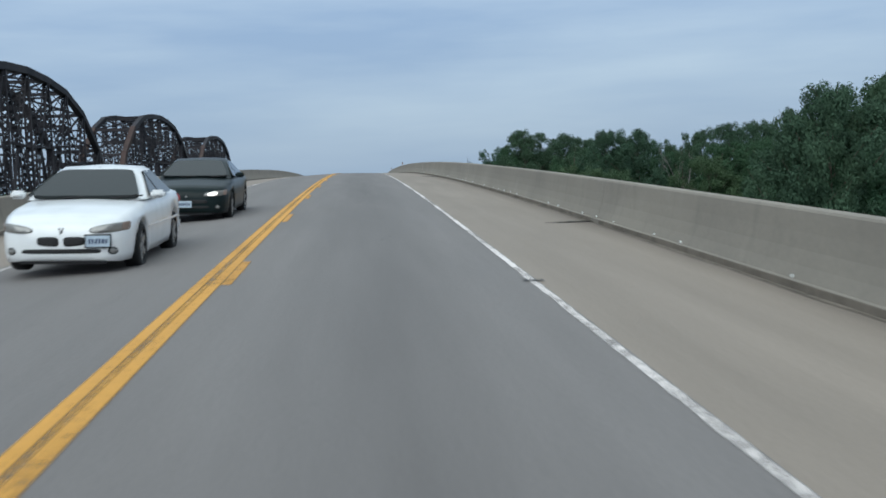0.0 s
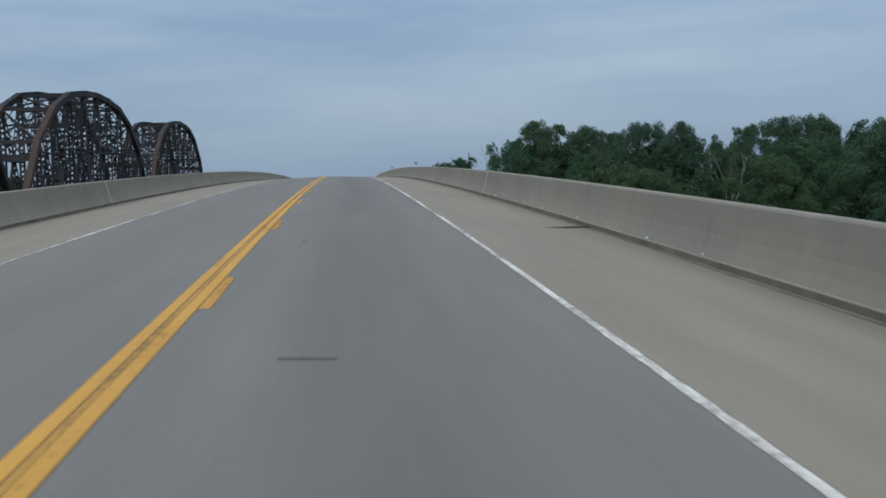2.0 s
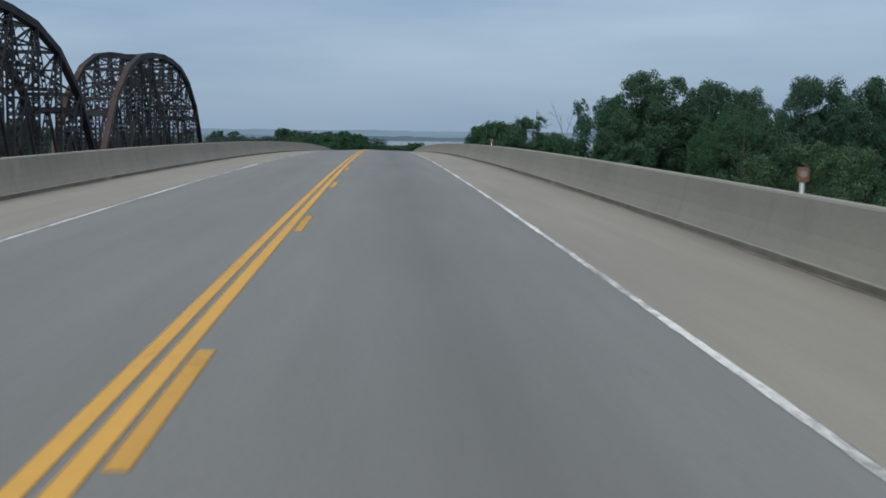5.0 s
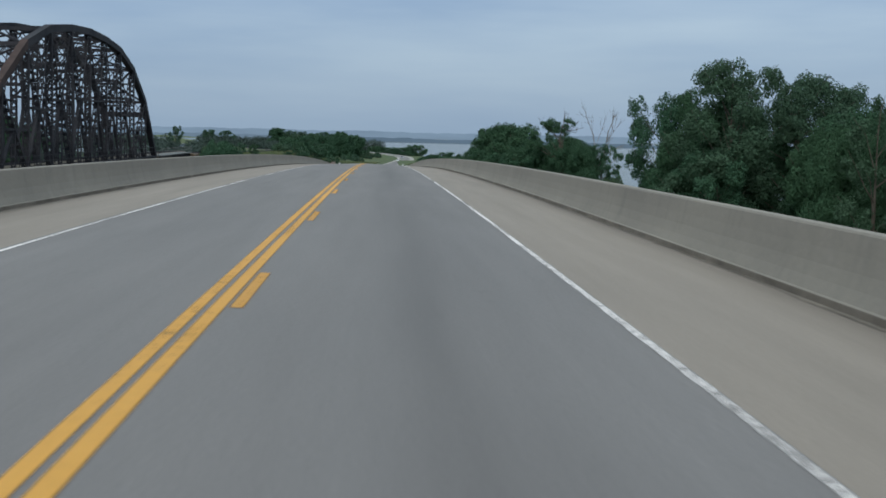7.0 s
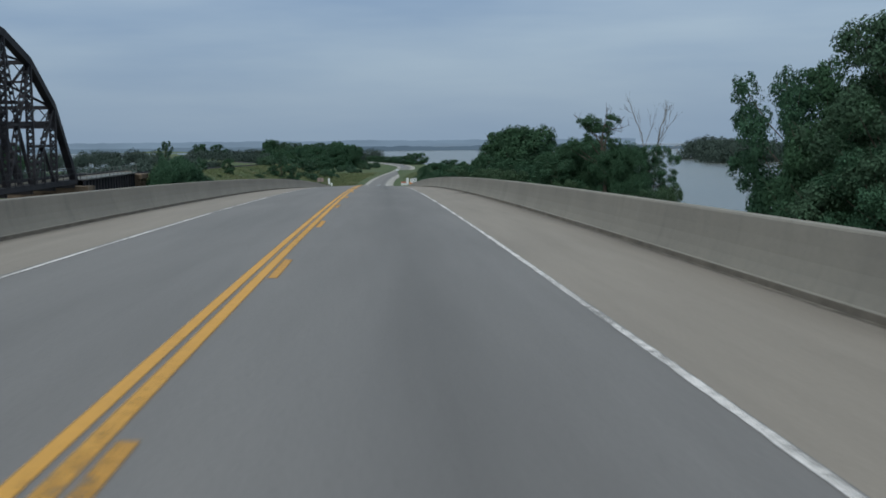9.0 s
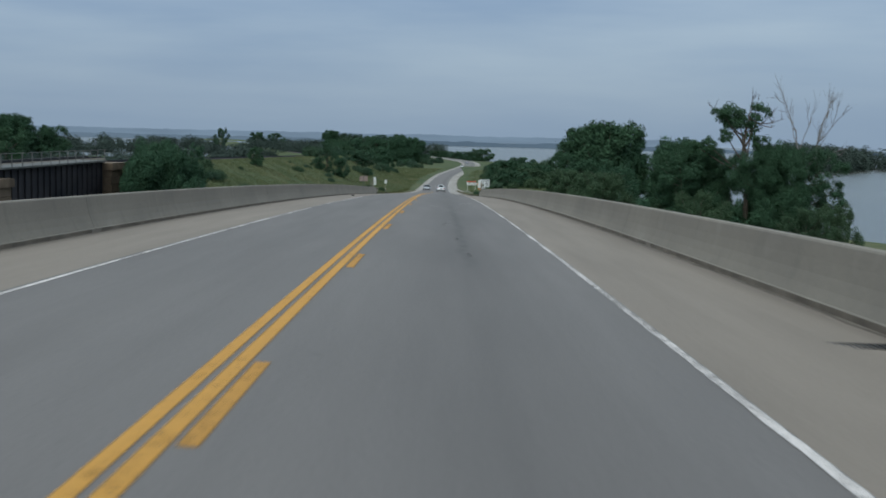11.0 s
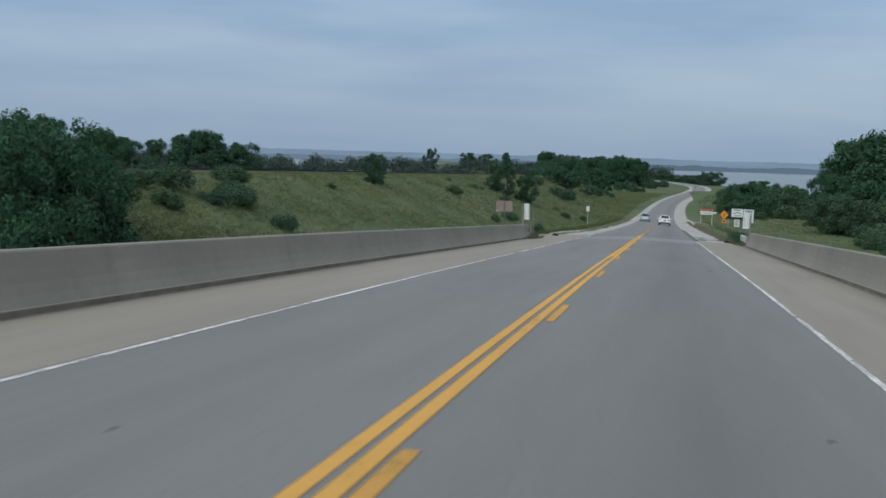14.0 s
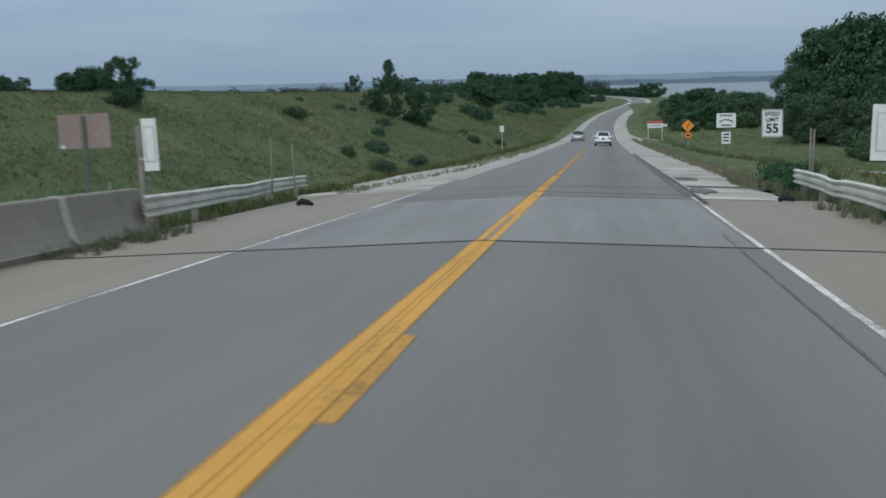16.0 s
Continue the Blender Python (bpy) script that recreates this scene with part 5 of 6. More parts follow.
def sedan(paintwork, label, lamps, length=4.95, width=1.86, height=1.40, grille="twin"):
    """A four-door saloon, front towards +y, standing on z = 0."""
    root = empty("car")
    hl, hw = length / 2, width / 2
    wheel_r, axle_f, axle_r = 0.325, hl - 0.98, -hl + 1.02
    top_pts = ((-hl, 0.70), (-hl + 0.06, 0.90), (-hl + 0.35, 0.97), (-hl + 0.95, 0.985), (-0.3, 0.95), (hl - 1.55, 0.93), (hl - 0.8, 0.86), (hl - 0.30, 0.775), (hl - 0.14, 0.725), (hl - 0.06, 0.66), (hl - 0.02, 0.58), (hl, 0.50))
    wid_pts = ((-hl, 0.80), (-hl + 0.12, 0.92), (-hl + 0.6, 0.985), (0, 1.0), (hl - 0.9, 0.985), (hl - 0.42, 0.945), (hl - 0.22, 0.88), (hl - 0.10, 0.79), (hl - 0.035, 0.66), (hl, 0.48))
    bot_pts = ((-hl, 0.36), (-hl + 0.15, 0.26), (-hl + 0.5, 0.22), (hl - 0.6, 0.20), (hl - 0.12, 0.19), (hl - 0.03, 0.22), (hl, 0.30))
    interp = lambda p, y: float(np.interp(y, [q[0] for q in p], [q[1] for q in p]))
    ys = sorted(set([-hl, -hl + 0.04, -hl + 0.10, -hl + 0.2, hl - 0.25, hl - 0.2, hl - 0.15, hl - 0.10, hl - 0.07, hl - 0.04, hl - 0.02, hl] + list(np.linspace(-hl + 0.3, hl - 0.3, 44))))
    bm = bmesh.new()
    rings = []
    for y in ys:
        w, zt, zb = hw * interp(wid_pts, y), interp(top_pts, y), interp(bot_pts, y)
        arch = zb
        for ax in (axle_f, axle_r):
            d = abs(y - ax)
            if d < 0.40:
                arch = max(arch, wheel_r + math.sqrt(0.40 ** 2 - d * d) - 0.03)
        mid = max(arch + 0.02, (zt + zb) / 2)
        sh = max(mid + 0.02, zt - 0.13)
        pts = [(0, zb), (w * 0.62, zb), (w * 0.66, max(zb, arch - 0.05)), (w * 0.955, arch), (w * 0.99, min(mid, arch + 0.10)), (w, mid), (w * 0.985, sh), (w * 0.94, max(sh + 0.01, zt - 0.035)), (w * 0.84, max(sh + 0.015, zt)), (w * 0.45, max(sh + 0.02, zt) + 0.02), (0, max(sh + 0.02, zt) + 0.03)]
        ring = [bm.verts.new((x, y, z)) for x, z in pts] + [bm.verts.new((-x, y, z)) for x, z in pts[-2:0:-1]]
        rings.append(ring)
    for a, b in zip(rings, rings[1:]):
        for i in range(len(a)):
            bm.faces.new((a[i], b[i], b[(i + 1) % len(a)], a[(i + 1) % len(a)]))
    bm.faces.new(rings[0])
    bm.faces.new(rings[-1][::-1])
    bmesh.ops.recalc_face_normals(bm, faces=bm.faces)
    part("body", bm, paintwork, root, "", True)
    # cabin: pillars and roof, then panes a little proud
    belt = [(-hl + 0.62, 0.66), (-hl + 1.15, 0.80), (hl - 2.3, 0.84), (hl - 1.42, 0.80)]
    roof = [(-hl + 1.45, 0.54), (-hl + 1.75, 0.585), (hl - 2.65, 0.60), (hl - 2.30, 0.56)]
    zb, zr = 0.93, height
    bm = bmesh.new()
    lo = [bm.verts.new((s * x, y, zb)) for s in (1, -1) for y, x in (belt if s == 1 else belt[::-1])]
    hi = [bm.verts.new((s * x, y, zr - (0.05 if k in (0, 3) else 0.0))) for s in (1, -1) for k, (y, x) in enumerate(roof if s == 1 else roof[::-1])]
    ridge = [bm.verts.new((0, y, zr + (0.035 if 0 < k < 3 else -0.015))) for k, (y, x) in enumerate(roof)]
    for i in range(8):
        if i not in (3, 7):
            bm.faces.new((lo[i], lo[i + 1], hi[i + 1], hi[i]))
    bm.faces.new((lo[3], lo[4], hi[4], ridge[3], hi[3]))
    bm.faces.new((lo[7], lo[0], hi[0], ridge[0], hi[7]))
    for i in range(3):
        bm.faces.new((hi[i], hi[i + 1], ridge[i + 1], ridge[i]))
        bm.faces.new((ridge[i], ridge[i + 1], hi[6 - i], hi[7 - i]))
    bmesh.ops.bevel(bm, geom=[e for e in bm.edges if e.is_manifold], offset=0.035, segments=2, affect='EDGES')
    bmesh.ops.recalc_face_normals(bm, faces=bm.faces)
    part("roof", bm, paintwork, root, "", True)

    def pane(name, quad, out, mat=CAR_GLASS, parent=root, lift=0.012):
        bm = bmesh.new()
        n = (Vector(quad[1]) - Vector(quad[0])).cross(Vector(quad[3]) - Vector(quad[0])).normalized()
        if n.dot(Vector(out)) < 0:
            n = -n
        rim = []
        count = 24
        for i in range(count):
            ca, sa = math.cos(6.2832 * (i + 0.5) / count), math.sin(6.2832 * (i + 0.5) / count)
            u, v = (0.5 + 0.5 * math.copysign(abs(q) ** 0.22, q) for q in (ca, sa))
            rim.append(Vector(quad[0]).lerp(Vector(quad[1]), u).lerp(Vector(quad[3]).lerp(Vector(quad[2]), u), v))
        a = [bm.verts.new(q + n * lift) for q in rim]
        b = [bm.verts.new(q - n * 0.01) for q in rim]
        bm.faces.new(a)
        bm.faces.new(b[::-1])
        for i in range(count):
            bm.faces.new((a[i], b[i], b[(i + 1) % count], a[(i + 1) % count]))
        bmesh.ops.recalc_face_normals(bm, faces=bm.faces)
        return part(name, bm, mat, parent)

    nose_ys = list(np.linspace(hl, hl - 0.9, 181))

    def nose(x, z):
        """How far forward the body's skin reaches at x, z."""
        for y in nose_ys:
            if hw * interp(wid_pts, y) * 0.99 >= abs(x) and interp(bot_pts, y) <= z <= interp(top_pts, y) + 0.02:
                return y
        return hl - 0.9

    def moulded(name, xc, zc, a, b, mat, parent, tilt=0.0, taper=0.0, power=0.55, lift=0.012, label=""):
        """A lens or grille with a rounded outline that follows the skin of the nose."""
        bm = bmesh.new()
        n, loops = 22, []
        for r, l in ((0.0, lift), (0.45, lift), (0.85, lift), (1.0, lift * 0.5), (1.0, -0.03)):
            loop = []
            for i in range(1 if r == 0 else n):
                ca, sa = math.cos(6.2832 * i / n), math.sin(6.2832 * i / n)
                u = r * math.copysign(abs(ca) ** power, ca)
                v = r * math.copysign(abs(sa) ** power, sa)
                x, z = xc + a * u, zc + b * v * (1 + taper * u) + tilt * a * u
                loop.append(bm.verts.new((x, nose(x, z) + l, z)))
            loops.append(loop)
        for i in range(n):
            bm.faces.new((loops[0][0], loops[1][i], loops[1][(i + 1) % n]))
            for p, q in zip(loops[1:], loops[2:]):
                bm.faces.new((p[i], q[i], q[(i + 1) % n], p[(i + 1) % n]))
        bmesh.ops.recalc_face_normals(bm, faces=bm.faces)
        return part(name, bm, mat, parent, label, True)

    wf = [(-0.76, hl - 1.40, zb + 0.02), (0.76, hl - 1.40, zb + 0.02), (0.52, hl - 2.26, zr - 0.07), (-0.52, hl - 2.26, zr - 0.07)]
    pane("windscreen", wf, (0, 1, 1), lift=0.045)
    wr = [(-0.60, -hl + 0.70, zb + 0.05), (0.60, -hl + 0.70, zb + 0.05), (0.49, -hl + 1.40, zr - 0.08), (-0.49, -hl + 1.40, zr - 0.08)]
    pane("rear_window", wr, (0, -1, 1), lift=0.045)
    for s in (1, -1):
        side = lambda y, t: (s * ((0.845 if y > -hl + 1.2 else 0.80) * (1 - t) + 0.60 * t + 0.012), y, zb + 0.04 + (zr - zb - 0.10) * t)
        pane("side_window", [side(0.02, 0), side(hl - 1.62, 0), side(hl - 2.42, 1), side(0.02, 1)], (s, 0, 0.3))
        pane("side_window", [side(-hl + 1.28, 0), side(-0.06, 0), side(-0.06, 1), side(-hl + 1.72, 1)], (s, 0, 0.3))
        b = bmesh.new()
        box(b, (-0.10, -0.05, -0.06), (0.10, 0.06, 0.06), Matrix.Translation((s * (hw + 0.09), hl - 1.62, 1.0)), 0.03)
        part("wing_mirror", b, paintwork, root, "", True)
        b = bmesh.new()
        box(b, (-0.006, -1.5, -0.02), (0.008, 1.05, 0.02), Matrix.Translation((s * (hw - 0.002), -0.05, 0.56)), 0.008)
        part("side_moulding", b, paintwork, root)
        # lamps
        hd = moulded("headlight", s * hw * 0.66, 0.625, 0.225, 0.055, LAMP_GLASS, root, 0.10 * s, 0.22 * s, 0.7, 0.014, "clear headlight")
        moulded("bulb", s * hw * 0.62, 0.622, 0.12, 0.040, lamps, hd, 0.10 * s, 0.1 * s, 0.8, 0.019)
        moulded("indicator", s * hw * 0.885, 0.645, 0.035, 0.055, AMBER, hd, 0.1 * s, 0.0, 0.6, 0.018)
        fog = moulded("fog_light", s * hw * 0.73, 0.335, 0.062, 0.05, BLACK_PLASTIC, root, 0, 0, 1.0, 0.008)
        moulded("lens", s * hw * 0.73, 0.335, 0.04, 0.034, LAMP_GLASS, fog, 0, 0, 1.0, 0.014)
        b = bmesh.new()
        box(b, (-0.22, -0.05, -0.075), (0.22, 0.06, 0.075), Matrix.Translation((s * hw * 0.67, -hl + 0.055, 0.80)), 0.03)
        part("tail_light", b, TAIL_RED, root, "red tail light", True)
        for ax in (axle_f, axle_r):
            b = bmesh.new()
            pr = ((wheel_r * 0.66, -0.105), (wheel_r * 0.93, -0.105), (wheel_r, -0.07), (wheel_r, 0.07), (wheel_r * 0.93, 0.105), (wheel_r * 0.66, 0.105))
            n = 28
            vs = [[b.verts.new((x, r * math.cos(6.2832 * i / n), r * math.sin(6.2832 * i / n))) for r, x in pr] for i in range(n)]
            for i in range(n):
                for j in range(len(pr)):
                    b.faces.new((vs[i][j], vs[i][(j + 1) % len(pr)], vs[(i + 1) % n][(j + 1) % len(pr)], vs[(i + 1) % n][j]))
            bmesh.ops.recalc_face_normals(b, faces=b.faces)
            wheel = empty("wheel", Matrix.Translation((s * (hw - 0.125), ax, wheel_r)))
            wheel.parent = root
            part("tyre", b, RUBBER, wheel, "", True)
            b = bmesh.new()
            cyl(b, (s * 0.02, 0, 0), (1, 0, 0), wheel_r * 0.67, 0.09, sides=24)
            for i in range(5):
                a = 6.2832 * i / 5
                beam(b, (s * 0.075, 0, 0), (s * 0.085, math.cos(a) * wheel_r * 0.6, math.sin(a) * wheel_r * 0.6), 0.09, 0.03, (1, 0, 0))
            cyl(b, (s * 0.08, 0, 0), (1, 0, 0), 0.06, 0.04, sides=12)
            part("rim", b, RIM, wheel)
    if grille == "twin":
        for s in (1, -1):
            moulded("grille", s * 0.165, 0.462, 0.135, 0.06, BLACK_PLASTIC, root, 0.05 * s, -0.12 * s, 0.5, 0.010, "black kidney-shaped grille")
            b = bmesh.new()
            beam(b, (s * 0.028, hl - 0.03, 0.635), (s * 0.0, hl - 0.002, 0.555), 0.014, 0.012)
            part("badge", b, BLACK_PLASTIC, root)
    else:
        moulded("grille", 0, 0.455, 0.46, 0.042, BLACK_PLASTIC, root, 0, 0, 0.4, 0.008)
        b = bmesh.new()
        box(b, (-0.03, -0.02, -0.02), (0.03, 0.012, 0.02), Matrix.Translation((0, hl - 0.012, 0.56)), 0.008)
        part("badge", b, RIM, root)
    moulded("bumper_slot", 0, 0.335, 0.50, 0.030, BLACK_PLASTIC, root, 0, 0, 0.35, 0.006)
    b = bmesh.new()
    box(b, (-0.55, -0.08, -0.03), (0.55, 0.02, 0.02), Matrix.Translation((0, hl - 0.09, 0.195)), 0.01)
    part("front_lip", b, BLACK_PLASTIC, root)
    front = -0.47 if grille == "twin" else 0.03
    for face, at in ((1, Matrix.Translation((front, nose(abs(front) - 0.10, 0.45) + 0.016, 0.465 if grille == "twin" else 0.40)) @ Euler((0, 0, 0.16 if grille == "twin" else 0)).to_matrix().to_4x4()), (-1, Matrix.Translation((0, -hl - 0.010, 0.74)))):
        b = bmesh.new()
        box(b, (-0.155, -0.012, -0.078), (0.155, 0.012, 0.078), at, 0.006)
        pl = part("number_plate", b, PLATE, root, "pale number plate")
        b = bmesh.new()
        box(b, (-0.168, -0.014, -0.09), (0.168, 0.008, 0.09), at, 0.006)
        part("plate_frame", b, BLACK_PLASTIC, pl)
        for i in range(6):
            b = bmesh.new()
            box(b, (-0.013, -0.003, -0.03), (0.013, 0.003, 0.03), at @ Matrix.Translation((-0.105 + 0.042 * i, face * 0.014, 0)))
            part("plate_bar", b, PLATE_INK, pl)
    b = bmesh.new()
    box(b, (-0.80, -0.02, -0.09), (0.80, 0.05, 0.07), Matrix.Translation((0, -hl - 0.005, 0.40)), 0.03)
    part("rear_bumper", b, BLACK_PLASTIC if grille != "twin" else paintwork, root)
    for x in (-0.35, 0.30):
        b = bmesh.new()
        beam(b, (x, hl - 1.36, zb + 0.035), (x - 0.45, hl - 1.42, zb + 0.06), 0.025, 0.02)
        part("wiper", b, BLACK_PLASTIC, root)
    return tagged(root, label, "car", "cars on the bridge road")


def on_road(ob, off, y, heading=0.0):
    slope = math.degrees(math.atan(float(prof(y + 1) - prof(y - 1)) / 2))
    p = place(off, y)
    m = Matrix.Translation(p) @ Euler((0, radians(CROWN * 57 * (1 if off > 0 else -1)), radians(heading))).to_matrix().to_4x4() @ Euler((radians(slope if abs(heading) < 90 else -slope), 0, 0)).to_matrix().to_4x4()
    ob.matrix_basis = m
    return ob


white_car = on_road(sedan(WHITE_PAINT, "white four-door saloon with twin grilles, driving on the bridge", LAMP_GLASS, 4.75, 1.76, 1.37), -2.10, -3.7, 180)
dark_car = on_road(sedan(BLACK_PAINT, "dark green-black saloon with lit headlights on the bridge", LIT, 4.95, 1.84, 1.36, "bar"), -2.02, 6.9, 180)
lead_car = on_road(sedan(WHITE_PAINT, "small white saloon seen from behind on the descent", LAMP_GLASS, 4.6, 1.80, 1.46, "bar"), 1.55, 487.5, 0)
silver_car = on_road(sedan(SILVER_PAINT, "silver-grey saloon coming up the descent", LAMP_GLASS, 4.7, 1.80, 1.45, "bar"), -2.0, 530.0, 180)
for ob, off, y, h in ((white_car, -2.0, 905.0, 180), (silver_car, -2.0, 1000.0, 180)):
    on_road(copy_thing(ob, Matrix()), off, y, h)


# ---- signs and rails at the bridge end ----
def lettering(body, size, mat, name, m, parent):
    cu = bpy.data.curves.new(name, 'FONT')
    cu.body, cu.size, cu.align_x, cu.align_y = body, size, 'CENTER', 'CENTER'
    cu.offset = 0.006 * size / 0.2
    tmp = bpy.data.objects.new("tmp", cu)
    scene.collection.objects.link(tmp)
    me = bpy.data.meshes.new_from_object(tmp.evaluated_get(bpy.context.evaluated_depsgraph_get()))
    bpy.data.objects.remove(tmp)
    me.materials.clear()
    me.materials.append(mat)
    ob = new(name, me)
    ob.parent, ob.matrix_basis = parent, m
    return ob


DARK_STEEL = two_scale("dull_green_steel", (0.10, 0.115, 0.10), 0.2, 2.0, 12.0, 0.7, 0.0, 0.1)
FACE = Euler((radians(90), 0, 0)).to_matrix().to_4x4()


def board(bm, w, h, z, y=0.0, t=0.012, r=0.03):
    box(bm, (-w / 2, y - t / 2, z - h / 2), (w / 2, y + t / 2, z + h / 2), None, 0.004)
    return bm




def sign_post(parent, x, top, mat, w=0.08):
    b = bmesh.new()
    box(b, (x - w / 2, 0.01, -0.4), (x + w / 2, 0.01 + w * 0.6, top), None, 0.006)
    return part("post", b, mat, parent)


def speed_sign(x, y, top):
    g = gz(x, y)
    root = empty("speed_limit_sign", Matrix.Translation((x, y, g)) @ Euler((0, 0, radians(-3))).to_matrix().to_4x4())
    h = top - g
    sign_post(root, 0, h - 0.1, DARK_STEEL)
    pl = part("sign_plate", board(bmesh.new(), 0.84, 1.13, h - 0.565, -0.005), SIGN_WHITE, root)
    b = bmesh.new()
    for sx in (-0.395, 0.395):
        box(b, (sx - 0.008, -0.016, h - 1.105), (sx + 0.008, -0.012, h - 0.025))
    for sz in (h - 1.105, h - 0.043):
        box(b, (-0.395, -0.016, sz), (0.395, -0.012, sz + 0.018))
    part("sign_border", b, SIGN_BLACK, pl)
    for body, size, z in (("SPEED", 0.225, h - 0.19), ("LIMIT", 0.225, h - 0.42), ("55", 0.52, h - 0.79)):
        lettering(body, size, SIGN_BLACK, "sign_text", Matrix.Translation((0, -0.014, z)) @ FACE, pl)
    return tagged(root, "white speed limit 55 sign on a steel post", "road sign")


def bridge_sign(x, y, top):
    g = gz(x, y)
    h = top - g
    root = empty("road_sign", Matrix.Translation((x, y, g)) @ Euler((0, 0, radians(-4))).to_matrix().to_4x4())
    sign_post(root, 0.0, h - 0.1, DARK_STEEL)
    pl = part("sign_plate", board(bmesh.new(), 1.12, 0.84, h - 0.42, -0.005), SIGN_WHITE, root)
    b = bmesh.new()
    for k in range(12):
        a0, a1 = math.pi * (0.12 + 0.76 * k / 12), math.pi * (0.12 + 0.76 * (k + 1) / 12)
        beam(b, (-0.42 * math.cos(a0), -0.014, h - 0.62 + 0.24 * math.sin(a0)), (-0.42 * math.cos(a1), -0.014, h - 0.62 + 0.24 * math.sin(a1)), 0.07, 0.006, (0, 1, 0))
    part("arch_symbol", b, SIGN_BLACK, pl)
    for k, (zz, w) in enumerate(((h - 0.13, 0.74), (h - 0.70, 0.6))):
        b = bmesh.new()
        n = 7
        for i in range(n):
            x0 = -w / 2 + w * i / n
            box(b, (x0, -0.016, zz - 0.05), (x0 + w / n * 0.7, -0.012, zz + 0.05))
        part("text_bar", b, SIGN_BLACK, pl)
    lo = part("lower_plate", board(bmesh.new(), 0.52, 0.70, h - 1.45, -0.005), SIGN_WHITE, root)
    for k in range(3):
        b = bmesh.new()
        box(b, (-0.17, -0.016, h - 1.28 - 0.19 * k), (0.17, -0.012, h - 1.19 - 0.19 * k))
        part("text_bar", b, SIGN_BLACK, lo)
    return tagged(root, "white bridge notice sign with an arch symbol and smaller plate", "road sign")


def orange_sign(x, y, top):
    g = gz(x, y)
    h = top - g
    root = empty("warning_sign", Matrix.Translation((x, y, g)))
    sign_post(root, 0, h - 0.2, WEATHERED_WOOD, 0.1)
    b = bmesh.new()
    box(b, (-0.43, -0.01, -0.43), (0.43, 0.004, 0.43), Matrix.Translation((0, 0, h - 0.6)) @ Euler((0, radians(45), 0)).to_matrix().to_4x4(), 0.004)
    pl = part("sign_plate", b, SIGN_ORANGE, root)
    b = bmesh.new()
    for p, q in (((-0.05, h - 0.85), (-0.05, h - 0.6)), ((-0.05, h - 0.6), (0.12, h - 0.5)), ((0.12, h - 0.5), (0.12, h - 0.33))):
        beam(b, (p[0], -0.014, p[1]), (q[0], -0.014, q[1]), 0.09, 0.006, (0, 1, 0))
    part("arrow_symbol", b, SIGN_BLACK, pl)
    lo = part("lower_plate", board(bmesh.new(), 0.62, 0.46, h - 1.5, -0.005), SIGN_ORANGE, root)
    b = bmesh.new()
    box(b, (-0.2, -0.016, h - 1.58), (0.2, -0.012, h - 1.42))
    part("text_bar", b, SIGN_BLACK, lo)
    return tagged(root, "orange diamond warning sign with a smaller plate below", "road sign")


def marker(x, y, z0, top, side, width=0.38):
    """White panel with an outlined rectangle, on a timber post behind the end of the parapet."""
    root = empty("marker_sign", Matrix.Translation((x, y, z0)) @ Euler((0, radians(2.0 * side), radians(8 * side))).to_matrix().to_4x4())
    h = top - z0
    b = bmesh.new()
    box(b, (-0.05 - 0.2 * side * 0, 0.02, -0.3), (0.05, 0.11, h - 0.12), Matrix.Translation((-0.26 * -side * 1.0, 0, 0)), 0.008)
    part("post", b, WEATHERED_WOOD, root)
    pl = part("sign_plate", board(bmesh.new(), width, 0.98, h - 0.49, -0.005), SIGN_WHITE, root)
    b = bmesh.new()
    for sx in (-0.10, 0.10):
        box(b, (sx - 0.014, -0.016, h - 0.82), (sx + 0.014, -0.012, h - 0.14))
    for sz in (h - 0.82, h - 0.168):
        box(b, (-0.10, -0.016, sz), (0.10, -0.012, sz + 0.028))
    part("outline_mark", b, GALV, pl)
    b = bmesh.new()
    box(b, (-0.02, 0.0, -0.02), (0.02, 0.05, 0.02), Matrix.Translation((0.13 * side, 0.0, h - 0.3)))
    box(b, (-0.14, 0.0, -0.02), (0.14, 0.03, 0.02), Matrix.Translation((0.12 * side, 0.0, h - 0.75)))
    part("bracket", b, GALV, root)
    return tagged(root, "white marker panel on a timber post at the parapet end", "road sign", "parapet end markers")


marker(-6.72, 384.6, gz(-7.3, 385) - 0.1, -2.7, -1, 0.31)
marker(6.35, 384.9, gz(7.0, 385) - 0.1, -2.75, 1)
speed_sign(8.46, 413.0, -3.64)
bridge_sign(8.8, 434.5, -4.45)
orange_sign(9.6, 477.5, -6.35)


def board_sign():
    x, y = -8.2, 385.0
    g = gz(x, y)
    root = empty("board_sign", Matrix.Translation((x, y, g)) @ Euler((0, radians(-1.5), radians(3))).to_matrix().to_4x4())
    h = -2.6 - g
    b = bmesh.new()
    box(b, (-0.035, -0.05, -0.4), (0.035, 0.0, h - 0.03), None, 0.006)
    part("post", b, DARK_STEEL, root)
    part("sign_plate", board(bmesh.new(), 1.02, 0.66, h - 0.33, 0.012), SIGN_BACK, root)
    b = bmesh.new()
    box(b, (-0.49, 0.001, h - 0.64), (-0.40, 0.005, h - 0.58))
    part("corner_sticker", b, SIGN_WHITE, root)
    return tagged(root, "plain pinkish-brown back of a road sign on its post", "road sign")


board_sign()


